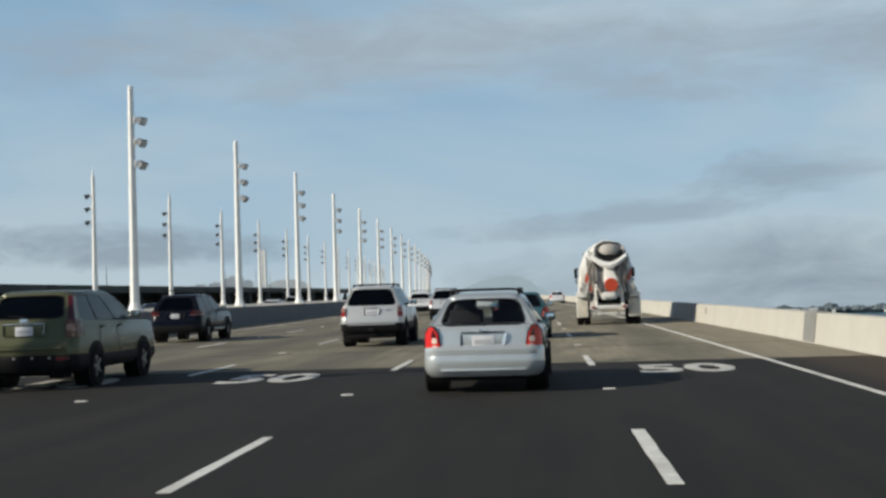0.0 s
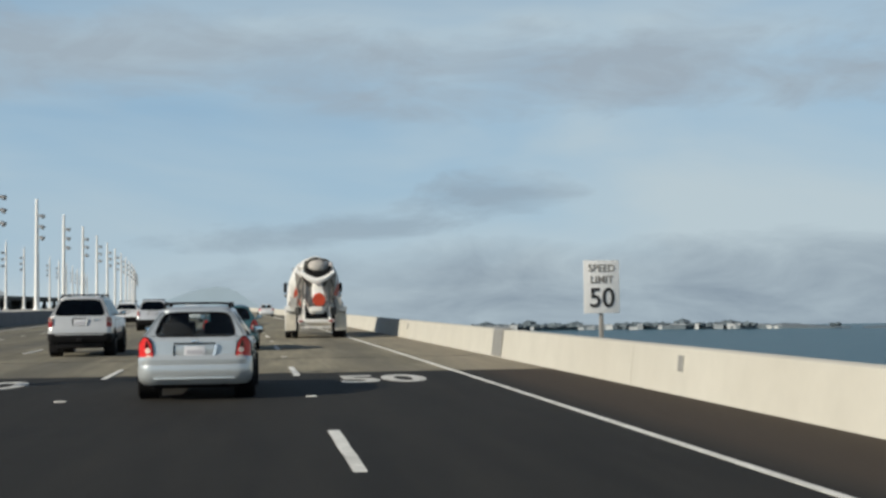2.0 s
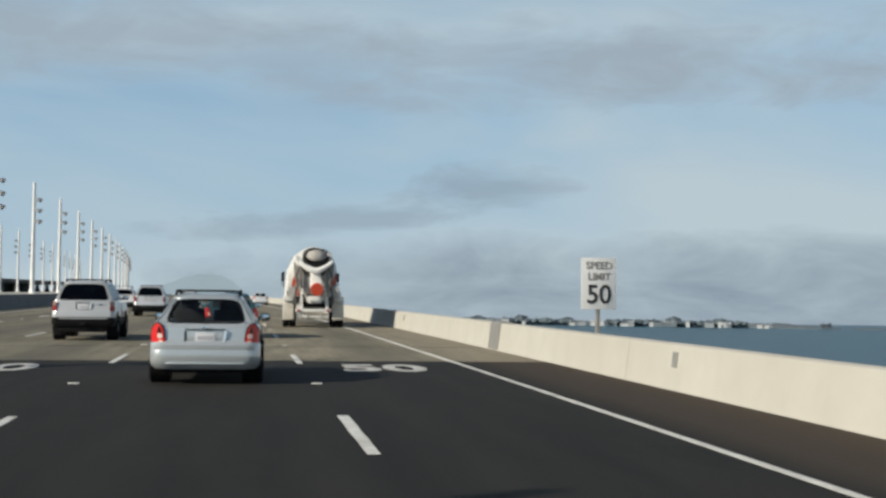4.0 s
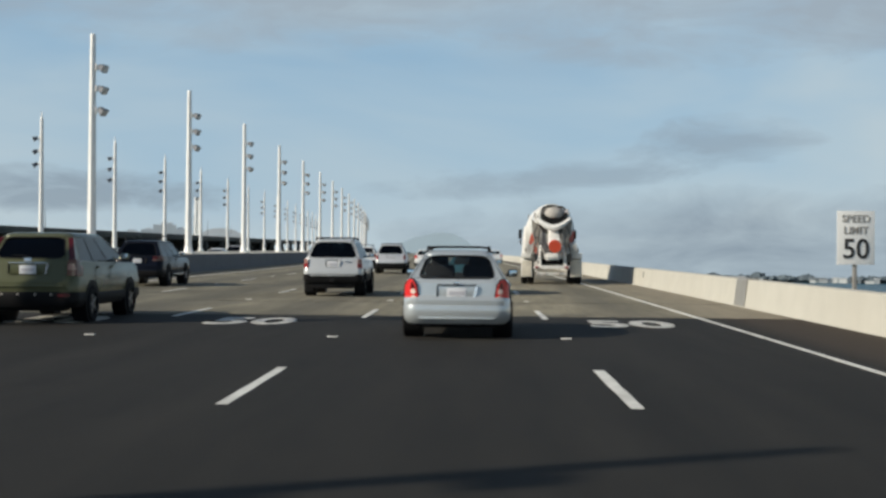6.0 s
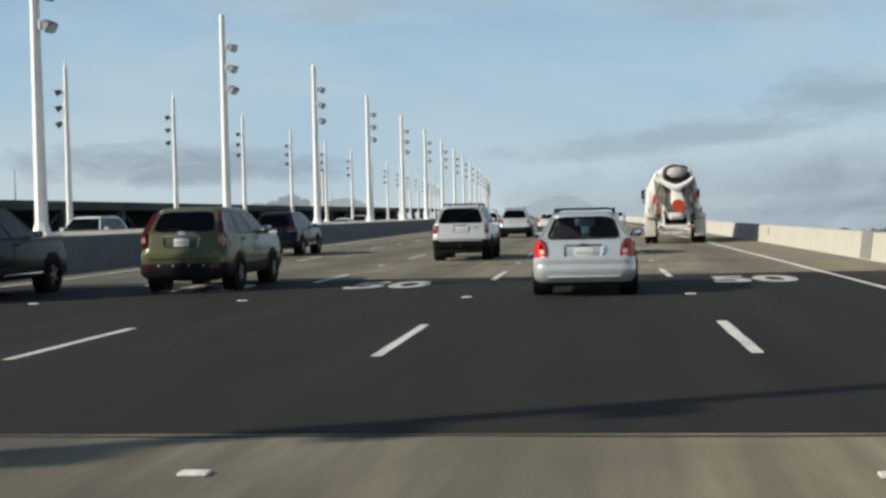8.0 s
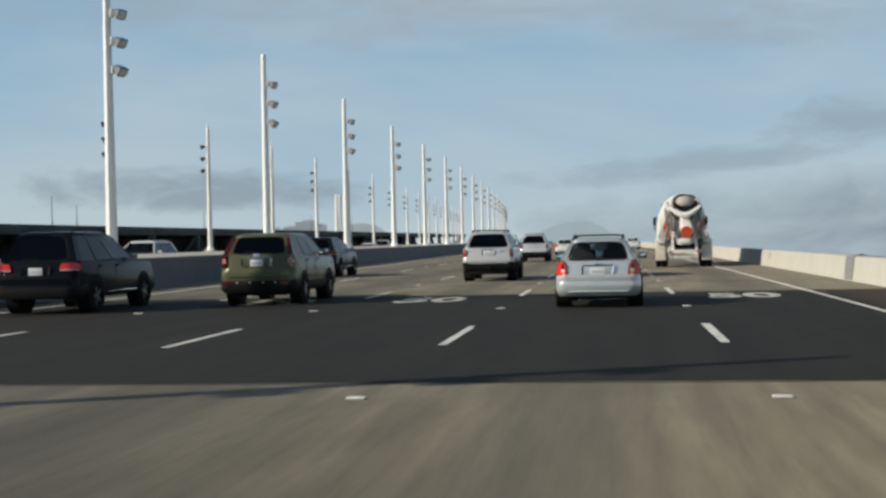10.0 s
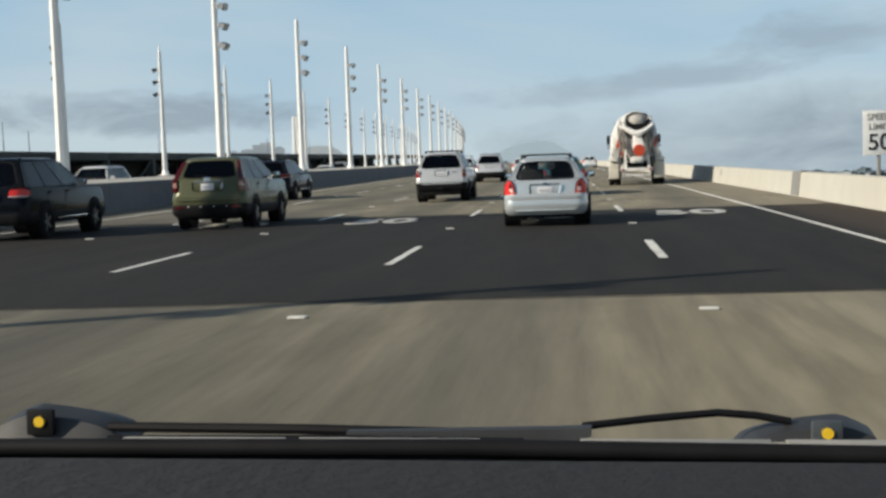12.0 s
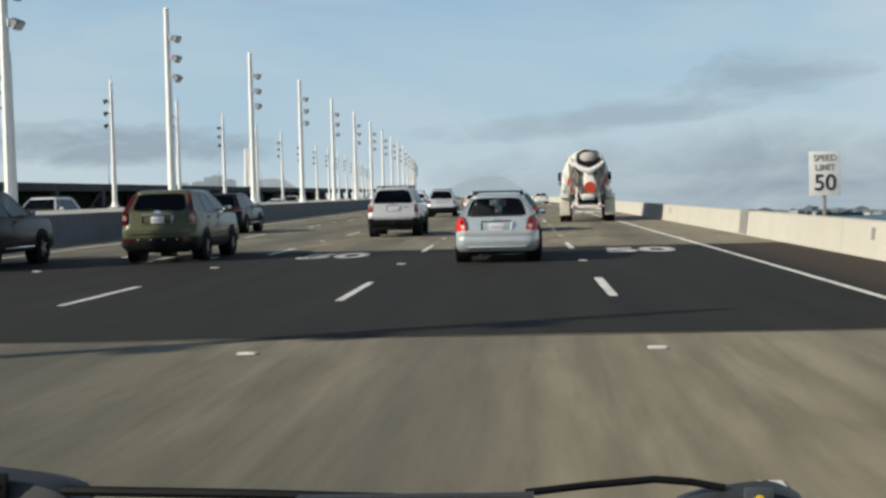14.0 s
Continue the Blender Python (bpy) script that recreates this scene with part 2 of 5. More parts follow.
PALE_SILVER = material("pale_silver_car_paint", (0.52, 0.535, 0.545), 0.33, 0.22, vary=0.04, grain=3, coat=0.5, dirt=(0.49, 0.49, 0.48))
# dark truck gear, and the shade painted at the drum mouth and collector
GEAR_AND_SHADE = material("greasy_gear_and_shade", (0.075, 0.073, 0.068), 0.6, vary=0.35, grain=8, dirt=(0.14, 0.135, 0.12))
TEAL = material("teal_car_paint", (0.05, 0.13, 0.15), 0.28, 0.3, vary=0.08, grain=3, coat=0.8)
RED_CAR = material("maroon_car_paint", (0.16, 0.02, 0.02), 0.28, 0.2, vary=0.08, grain=3, coat=0.8)
DARK_RED_LENS = material("dark_red_lamp_lens", (0.060, 0.004, 0.006), 0.2, vary=0.1, grain=30, coat=0.3)
RED_LENS = material("red_lamp_lens", (0.66, 0.026, 0.028), 0.3, vary=0.15, grain=30, coat=0.15)
DIM_RED_LENS = material("dull_red_lamp_lens", (0.26, 0.022, 0.026), 0.3, vary=0.15, grain=30, coat=0.15)
CLEAR_LENS = material("clear_lamp_lens", (0.78, 0.62, 0.55), 0.15, vary=0.05, grain=30, coat=0.5)
WORN_PAINT = material("worn_road_figures", (0.58, 0.57, 0.53), 0.7, vary=0.3, grain=9, dirt=(0.24, 0.23, 0.20))
PLATE = material("plate_enamel", (0.64, 0.65, 0.68), 0.4, vary=0.03, grain=10)
PLATE_INK = material("plate_ink", (0.46, 0.46, 0.50), 0.5, vary=0.05, grain=10)
CLOTH = material("dark_seat_cloth", (0.009, 0.009, 0.010), 0.9, vary=0.2, grain=40)
GLASS_CLEAR = glass_material("car_glass", (0.39, 0.43, 0.43))
GLASS_DARK = glass_material("privacy_glass", (0.05, 0.056, 0.06))
GLASS_LIGHT = glass_material("light_car_glass", (0.925, 0.95, 0.95), 0.03)
WHITE_LENS = material("white_lamp_lens", (0.62, 0.56, 0.56), 0.15, vary=0.05, grain=30, coat=0.5)
DULL_LENS = material("smoked_pink_lamp_lens", (0.30, 0.17, 0.15), 0.2, vary=0.05, grain=30, coat=0.3)
# lighter bluish tint stands in for sky reflected in the dark panes
GLASS_BLUE = glass_material("sky_tinted_privacy_glass", (0.12, 0.15, 0.17))
MIXER_WHITE = material("dusty_white_truck_paint", (0.74, 0.73, 0.69), 0.5, vary=0.16, grain=3, dirt=(0.46, 0.44, 0.39))
MIXER_ORANGE = material("orange_truck_paint", (0.60, 0.075, 0.035), 0.5, vary=0.15, grain=5, dirt=(0.45, 0.13, 0.08))
MIXER_STEEL = material("worn_grey_steel", (0.33, 0.31, 0.28), 0.6, 0.2, vary=0.2, grain=6, dirt=(0.2, 0.19, 0.17))
COLLECTOR_WHITE = material("bright_white_truck_paint", (0.84, 0.83, 0.80), 0.45, vary=0.06, grain=4, dirt=(0.66, 0.64, 0.58))
HOPPER_GREY = material("grey_cement_caked_steel", (0.42, 0.40, 0.37), 0.7, vary=0.2, grain=5, dirt=(0.26, 0.25, 0.23))
MUDGUARD = material("dusty_tan_mudguard", (0.60, 0.56, 0.47), 0.85, vary=0.15, grain=5, dirt=(0.42, 0.38, 0.30))
SIGN_WHITE = material("sign_sheeting", (0.76, 0.76, 0.74), 0.5, vary=0.02, grain=4)
SIGN_BLACK = material("sign_ink", (0.03, 0.03, 0.03), 0.6, vary=0.1, grain=10)
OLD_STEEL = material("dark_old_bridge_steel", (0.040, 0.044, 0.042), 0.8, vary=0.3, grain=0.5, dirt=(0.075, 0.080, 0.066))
# far land, trees and buildings: distance haze is painted into these base colours
HILL = material("hillside_haze_tint", (0.33, 0.425, 0.50), 0.95, vary=0.05, grain=0.012, dirt=(0.32, 0.415, 0.49))
HAZY_HILL = material("hill_haze_tint", (0.41, 0.51, 0.58), 0.95, vary=0.04, grain=0.012, dirt=(0.40, 0.50, 0.57))
TOWN_HAZE = material("town_haze_tint", (0.57, 0.605, 0.625), 0.95, vary=0.05, grain=0.02, dirt=(0.53, 0.57, 0.59))
SHORE = material("shore_haze_tint", (0.13, 0.165, 0.19), 0.95, vary=0.25, grain=0.05, dirt=(0.13, 0.14, 0.14))
SHED = material("pale_building_haze_tint", (0.50, 0.52, 0.52), 0.8, vary=0.1, grain=0.1)
SHED_GREY = material("grey_building_haze_tint", (0.27, 0.30, 0.32), 0.8, vary=0.15, grain=0.1)
LEAF = material("foliage_haze_tint", (0.105, 0.135, 0.155), 0.9, vary=0.3, grain=0.2)
YELLOW = material("yellow_nozzle_dot", (0.85, 0.55, 0.03), 0.45, vary=0.05, grain=40)
COWL = material("dusty_black_cowl", (0.028, 0.029, 0.031), 0.55, vary=0.3, grain=18, dirt=(0.055, 0.055, 0.052))
COWL_GREY = material("bluish_grey_wiper_cap", (0.060, 0.070, 0.078), 0.5, vary=0.2, grain=18)
DASH = material("grey_dash_vinyl", (0.014, 0.0145, 0.015), 0.8, vary=0.2, grain=60, bump=0.3)
LIP = material("dusty_grey_lip", (0.30, 0.29, 0.26), 0.7, vary=0.15, grain=20)
JOINT = material("tarred_joint", (0.03, 0.028, 0.025), 0.9, vary=0.3, grain=10)


# ---------------------------------------------------------------- mesh helpers
def finish(bm, name, angle=35):
    bmesh.ops.recalc_face_normals(bm, faces=bm.faces)
    me = bpy.data.meshes.new(name)
    bm.to_mesh(me)
    bm.free()
    for p in me.polygons:
        p.use_smooth = True
    me.set_sharp_from_angle(angle=radians(angle))
    return me


def part(name, bm, mat, parent=None, label="", angle=35):
    """One mesh object from a bmesh, under a thing or a part."""
    me = finish(bm, name, angle)
    me.materials.append(mat)
    ob = new(name, me)
    ob.parent = parent
    if label:
        tagged(ob, label)
    return ob


def thing(name, label, category, m=None, group="", kind=""):
    ob = tagged(new(name), label, category, group, kind)
    if m is not None:
        ob.matrix_basis = m
    return ob


def box(bm, c, s, bevel=0.0, m=None):
    """A box of size s round c, bevelled."""
    r = bmesh.ops.create_cube(bm, size=1)
    vs = r["verts"]
    for v in vs:
        v.co = Vector((v.co.x * s[0], v.co.y * s[1], v.co.z * s[2])) + Vector(c)
    if m is not None:
        bmesh.ops.transform(bm, matrix=m, verts=vs)
    if bevel:
        es = list({e for v in vs for e in v.link_edges})
        bmesh.ops.bevel(bm, geom=es, offset=bevel, segments=2, affect="EDGES", profile=0.6)
    return bm


def rod(bm, p0, p1, r0, r1=None, seg=12):
    """A round bar between two points."""
    p0, p1 = Vector(p0), Vector(p1)
    r1 = r0 if r1 is None else r1
    q = (p1 - p0).to_track_quat("Z", "Y").to_matrix().to_4x4()
    m = Matrix.Translation((p0 + p1) / 2) @ q
    bmesh.ops.create_cone(bm, cap_ends=True, segments=seg, radius1=r0, radius2=r1, depth=(p1 - p0).length, matrix=m)
    return bm


def loft(bm, rings, cap=(True, True), closed=True):
    rows = [[bm.verts.new(p) for p in ring] for ring in rings]
    k = len(rows[0])
    for a, b in zip(rows, rows[1:]):
        for i in range(k if closed else k - 1):
            j = (i + 1) % k
            bm.faces.new((a[i], a[j], b[j], b[i]))
    if cap[0]:
        bm.faces.new(rows[0][::-1])
    if cap[1]:
        bm.faces.new(rows[-1])
    return bm


def plate_of(bm, pts, depth):
    """A polygon given by its corners, extruded by the vector depth."""
    d = Vector(depth)
    a = [Vector(p) for p in pts]
    return loft(bm, [a, [p + d for p in a]])


def sweep(bm, pts, profile, caps=True):
    """Carries an (x, z) profile along points with headings."""
    rings = []
    for i, p in enumerate(pts):
        a, b = Vector(pts[max(0, i - 1)]), Vector(pts[min(len(pts) - 1, i + 1)])
        h = (b - a).normalized()
        side = Vector((h.y, -h.x, 0))
        rings.append([Vector(p) + side * x + Vector((0, 0, z)) for x, z in profile])
    return loft(bm, rings, (caps, caps))


def tube(bm, pts, r, seg=8):
    for a, b in zip(pts, pts[1:]):
        rod(bm, a, b, r, r, seg)
    return bm


def text_mesh(body, size, depth, name, bold=0.0):
    cu = bpy.data.curves.new(name, "FONT")
    cu.body, cu.size, cu.extrude, cu.align_x, cu.align_y, cu.offset = body, size, depth, "CENTER", "CENTER", bold
    ob = new(name, cu)
    bpy.context.view_layer.update()
    me = bpy.data.meshes.new_from_object(ob.evaluated_get(bpy.context.evaluated_depsgraph_get()))
    bpy.data.objects.remove(ob)
    bpy.data.curves.remove(cu)
    return me


# ---------------------------------------------------------------- the bridge deck
CURVE = -1.2e-4


def deck(x, y, z=0.0):
    """A place on the deck: x metres from the camera car's line, y metres along."""
    return (x + CURVE * y * y if y > 0 else x, y, z)


def heading(y):
    return math.degrees(-2 * CURVE * max(0, y))


def steps(a, b, d):
    k = max(1, round((b - a) / d))
    return [a + (b - a) * i / k for i in range(k + 1)]


Y0, Y1 = -60.0, 520.0


def strip(bm, x0, x1, z0, z1, ya, yb, step=8.0):
    """A slab that follows the deck."""
    rings = []
    for y in steps(ya, yb, step):
        rings.append([deck(x0, y, z0), deck(x1, y, z0), deck(x1, y, z1), deck(x0, y, z1)])
    return loft(bm, rings)


road = thing("road", "stained grey concrete bridge deck with white lane lines", "road", kind="structure")
part("deck_slab", strip(bmesh.new(), -16.95, 7.6, -0.9, 0.0, Y0, Y1), DECK, road)
part("asphalt_course", strip(bmesh.new(), -16.45, 6.84, -0.02, 0.006, 17.1, 36.9, 2.0), ASPHALT, road, "dark asphalt surface course")
far_road = thing("road", "opposite concrete carriageway beyond the median wall", "road", kind="structure")
part("deck_slab", strip(bmesh.new(), -34.0, -18.0, -0.9, 0.0, Y0, Y1), DECK, far_road)
LANES = (1.41, -2.35, -6.3, -10.15)
DASH_AT, DASH_STEP, DASH_LEN = 7.05, 14.45, 3.55
dash_rng = random.Random(3)
for x in LANES:
    k = -1
    while DASH_AT + k * DASH_STEP < 300:
        ya = DASH_AT + k * DASH_STEP
        bm = bmesh.new()
        w = 0.062 + dash_rng.uniform(-0.006, 0.006)
        left, right = [], []
        for i in range(7):
            y = ya + DASH_LEN * i / 6
            left.append(deck(x - w + dash_rng.uniform(-0.007, 0.007), y, 0.0))
            right.append(deck(x + w + dash_rng.uniform(-0.007, 0.007), y, 0.0))
        rings = [[a, b, (b[0], b[1], 0.011), (a[0], a[1], 0.011)] for a, b in zip(left, right)]
        part("dash", loft(bm, rings), PAINT_LINE, road)
        bm = bmesh.new()
        p = deck(x, ya + DASH_LEN + 5.2, 0.012)
        box(bm, p, (0.17, 0.11, 0.018), 0.006)
        part("reflector", bm, PAINT_LINE, road)
        k += 1
part("edge_line", strip(bmesh.new(), 4.68, 4.78, 0.0, 0.011, Y0, 400, 4.0), PAINT_LINE, road)
part("edge_line", strip(bmesh.new(), -13.92, -13.80, 0.0, 0.011, Y0, 400, 4.0), PAINT_LINE, road)
for y in (-14.0, 17.0, 44.0, 81.0, 146.0):
    bm = bmesh.new()
    x0, x1 = -16.45, 6.84
    pts0 = [deck(x0 + (x1 - x0) * i / 24, y + 0.03 * math.sin(i * 1.7), 0.0) for i in range(25)]
    loft(bm, [[(p[0], p[1] - 0.03, 0.0), (p[0], p[1] + 0.03, 0.0), (p[0], p[1] + 0.03, 0.004), (p[0], p[1] - 0.03, 0.004)] for p in pts0])
    part("joint", bm, JOINT, road)

wall_right = thing("wall_right", "sunlit cream concrete parapet along the bridge edge", "barrier", kind="structure")
RIGHT_PROFILE = [(0.0, 0.0), (0.42, 0.0), (0.42, 0.715), (0.13, 0.72), (0.10, 0.70), (0.02, 0.05)]
y = Y0
while y < 420:
    bm = bmesh.new()
    sweep(bm, [deck(6.86, v) for v in steps(y + 0.008, y + 18.272, 3.0)], RIGHT_PROFILE)
    part("panel", bm, BARRIER, wall_right)
    y += 18.28
JOINT_PLATE = material("galvanised_joint_plate", (0.30, 0.295, 0.275), 0.55, 0.2, vary=0.12, grain=4, dirt=(0.22, 0.21, 0.19))
bm = bmesh.new()
sweep(bm, [deck(6.848, v) for v in (42.3, 42.9, 43.5)], [(0.0, 0.03), (0.02, 0.03), (0.11, 0.70), (0.14, 0.735), (0.42, 0.735), (0.42, 0.75), (0.13, 0.75), (0.08, 0.70)])
part("joint_cover", bm, JOINT_PLATE, wall_right, "grey steel expansion joint cover")
for v in (29.0, 61.0):
    bm = bmesh.new()
    sweep(bm, [deck(6.848, v - 0.11), deck(6.848, v + 0.11)], [(0.055, 0.36), (0.085, 0.36), (0.11, 0.60), (0.08, 0.60)])
    part("junction_box", bm, JOINT_PLATE, wall_right, "small grey metal box on the parapet")
wall_left = thing("wall_left", "grey concrete median wall, shade in its colour", "barrier", kind="structure")
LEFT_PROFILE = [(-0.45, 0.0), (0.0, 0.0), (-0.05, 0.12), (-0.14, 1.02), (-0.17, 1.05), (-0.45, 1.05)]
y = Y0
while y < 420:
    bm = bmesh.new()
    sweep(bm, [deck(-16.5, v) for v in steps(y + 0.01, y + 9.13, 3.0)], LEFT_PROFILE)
    part("panel", bm, WALL_SHADE_GREY, wall_left)
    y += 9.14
wall_far = thing("wall_far", "pale concrete parapet of the opposite carriageway", "barrier", kind="structure")
bm = bmesh.new()
loft(bm, [[deck(-18.7, y, 0.92), deck(-16.96, y, 0.92), deck(-16.96, y, 1.055), deck(-18.7, y, 1.17)] for y in steps(Y0, 420, 6.0)])
part("cap", bm, BARRIER, wall_far)
for x, h in ((-18.9, 1.18), (-33.6, 0.9)):
    part("panel", strip(bmesh.new(), x - 0.2, x + 0.2, 0.0, h, Y0, 420, 6.0), BARRIER, wall_far)

# ---------------------------------------------------------------- light poles
def light_pole(label, sides, spire, group):
    """A tapered octagonal steel mast on a flared base, with three spotlights on each side named."""
    pole = thing("street_lamp", label, "street lamp", group=group)
    bm = bmesh.new()
    rod(bm, (0, 0, 0.35), (0, 0, 10.0), 0.215, 0.13, 8)
    part("mast", bm, STEEL_WHITE, pole)
    bm = bmesh.new()
    rod(bm, (0, 0, 10.0), (0, 0, 10.1), 0.14, 0.10, 8)
    if spire:
        rod(bm, (0, 0, 10.1), (0, 0, 10.6), 0.06, 0.03, 8)
    part("cap", bm, STEEL_WHITE, pole)
    bm = bmesh.new()
    box(bm, (0, 0, 0.04), (0.62, 0.62, 0.08), 0.015)
    rod(bm, (0, 0, 0.08), (0, 0, 0.42), 0.31, 0.205, 8)
    part("base_plate", bm, STEEL_WHITE, pole)
    for side in sides:
        for i, z in enumerate((8.53, 7.55, 6.56)):
            bm = bmesh.new()
            rod(bm, (side * 0.14, -0.02, z + 0.05), (side * 0.34, -0.03, z + 0.05), 0.035, 0.035, 8)
            box(bm, (side * 0.17, 0, z + 0.03), (0.07, 0.20, 0.30), 0.015)
            part("bracket", bm, STEEL_WHITE, pole)
            # box floodlight that widens towards its glass, each aimed a little lower than the one above
            way = Vector((side * 0.80, -0.30, -0.35 - 0.16 * i)).normalized()
            across = way.cross(Vector((0, 0, 1))).normalized()
            rise = across.cross(way).normalized()
            c = Vector((side * 0.46, -0.06, z))

            def face(d, w, h):
                return [c + way * d + across * (w * u) + rise * (h * v) for u, v in ((-1, -0.7), (-0.7, -1), (0.7, -1), (1, -0.7), (1, 0.7), (0.7, 1), (-0.7, 1), (-1, 0.7))]
            bm = bmesh.new()
            loft(bm, [face(-0.20, 0.09, 0.07), face(-0.15, 0.14, 0.11), face(0.08, 0.20, 0.17), face(0.17, 0.215, 0.185), face(0.19, 0.20, 0.17)])
            lamp = part("lamp_head", bm, LAMP_GREY, pole)
            bm = bmesh.new()
            loft(bm, [face(0.188, 0.18, 0.15), face(0.196, 0.175, 0.145)])
            part("lens", bm, LAMP_GLASS, lamp)
    return pole


POLE_Y, POLE_STEP = 46.3, 20.3
near_pole = light_pole("tall white steel light mast with three grey spotlights", (1,), False, "light masts along the median")
far_pole = light_pole("white steel light mast with spotlights and a thin spire", (-1,), True, "light masts of the far carriageway")
for first, x, y0, count in ((near_pole, -17.4, 10.0, 21), (far_pole, -32.2, 82.7 - 3 * 20.7, 20)):
    for k in range(count):
        y = y0 + k * 20.7 if x < -20 else 10.0 + 18.5 * k if k < 2 else POLE_Y + (k - 2) * POLE_STEP
        ped = thing("pedestal", "pale concrete block under a light mast", "pedestal", pose(*deck(x, y, 0)), "mast pedestals")
        bm = bmesh.new()
        box(bm, (0, 0, 0.10), (0.8, 1.3, 2.0), 0.03)
        part("block", bm, BARRIER, ped)
        m = pose(*deck(x, y, 1.10), 0, 0, heading(y))
        if k == 0:
            first.matrix_basis = m
        else:
            copy_thing(first, m)

# ---------------------------------------------------------------- water, shores, hills, the old bridge
SEA = -103.0
water = thing("water", "choppy blue-green bay water", "water", kind="structure")
bm = bmesh.new()
bmesh.ops.create_grid(bm, x_segments=24, y_segments=24, size=4700, matrix=Matrix.Translation((0, 0, SEA)))
part("surface", bm, WATER, water)

shore = thing("backdrop", "low wooded far shore, haze in its colour", "shore", kind="structure")


def ridge(bm, a0, a1, dist, low, high, seed, step=0.25):
    """Land seen far off: an uneven crest over the water between two bearings (degrees, clockwise from the road)."""
    rows = []
    a = a0
    while a <= a1 + 1e-6:
        fade = min(1.0, (a - a0) / 2.5, (a1 - a) / 2.5)
        h = noise.fractal(Vector((a * 0.35, seed, 0)), 0.8, 2.1, 5) * 0.5 + 0.5
        h2 = noise.fractal(Vector((a * 2.3, seed + 7, 0)), 0.8, 2.1, 4)
        top = SEA + max(1.0, (low + (high - low) * h + 4 * h2) * max(0.05, fade))
        s, c = math.sin(radians(a)), math.cos(radians(a))
        rows.append([(dist * s, dist * c, SEA - 2), (dist * s, dist * c, SEA + (top - SEA) * 0.3), ((dist + 150) * s, (dist + 150) * c, top), ((dist + 500) * s, (dist + 500) * c, SEA - 2)])
        a += step
    return loft(bm, rows)


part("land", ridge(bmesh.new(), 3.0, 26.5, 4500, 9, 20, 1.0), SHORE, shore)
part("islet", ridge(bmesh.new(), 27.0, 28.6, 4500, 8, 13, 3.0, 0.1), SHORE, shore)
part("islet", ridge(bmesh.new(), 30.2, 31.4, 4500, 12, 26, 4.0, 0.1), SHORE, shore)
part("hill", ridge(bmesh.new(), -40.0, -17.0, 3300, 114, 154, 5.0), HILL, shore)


def lone_hill(bm, peaks, a0, a1, dist, seed):
    """A hazy hill with soft peaks: bearing, spread (degrees) and height over the water of each."""
    rows = []
    for a in steps(a0, a1, 0.25):
        top = sum(h * math.exp(-((a - p) / w) ** 2) for p, w, h in peaks) + 5 * noise.fractal(Vector((a * 0.8, seed, 0)), 0.9, 2.1, 3)
        s, c = math.sin(radians(a)), math.cos(radians(a))
        rows.append([(dist * s, dist * c, SEA - 2), ((dist + 20) * s, (dist + 20) * c, SEA + max(1.0, top)), ((dist + 700) * s, (dist + 700) * c, SEA - 2)])
    return loft(bm, rows)


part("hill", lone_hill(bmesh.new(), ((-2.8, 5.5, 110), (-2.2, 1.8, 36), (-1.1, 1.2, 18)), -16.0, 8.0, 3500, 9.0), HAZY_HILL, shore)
# a pale town on a low hill, behind the old bridge, haze in its colour
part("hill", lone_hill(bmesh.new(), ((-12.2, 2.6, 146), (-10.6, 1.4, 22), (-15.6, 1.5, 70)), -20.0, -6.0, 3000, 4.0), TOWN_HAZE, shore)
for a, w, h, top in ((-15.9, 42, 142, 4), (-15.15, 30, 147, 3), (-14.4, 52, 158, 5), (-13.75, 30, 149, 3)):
    block = thing("building", "pale tall building beyond the old bridge, haze in its colour", "building", pose(2950 * math.sin(radians(a)), 2950 * math.cos(radians(a)), SEA, 0, 0, -a), "hazy town buildings")
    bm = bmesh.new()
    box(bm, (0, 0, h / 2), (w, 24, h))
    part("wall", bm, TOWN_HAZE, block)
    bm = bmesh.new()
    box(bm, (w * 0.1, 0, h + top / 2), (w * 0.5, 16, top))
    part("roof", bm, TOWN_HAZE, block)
far_rng = random.Random(8)
woods = tagged(new("far_trees", None), "dark clumps of trees on the far shore", "trees", kind="stuff")
bm = bmesh.new()
for i in range(420):
    a = far_rng.uniform(4.0, 26.0)
    if noise.noise(Vector((a * 0.7, 3.3, 0))) < -0.12:
        continue
    d = 4490 + far_rng.uniform(-25, 15)
    r = far_rng.uniform(5, 11) * (1.6 if noise.noise(Vector((a * 1.9, 8.1, 0))) > 0.25 else 1.0)
    c = Vector((d * math.sin(radians(a)), d * math.cos(radians(a)), SEA + 9 + r * 0.6))
    g = bmesh.ops.create_icosphere(bm, subdivisions=1, radius=r)
    for v in g["verts"]:
        f = 1 + 0.6 * noise.noise(v.co * 0.35 + Vector((i, 0, 0)))
        v.co = Vector((v.co.x * f * 1.6, v.co.y * f, v.co.z * f)) + c
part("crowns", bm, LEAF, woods)
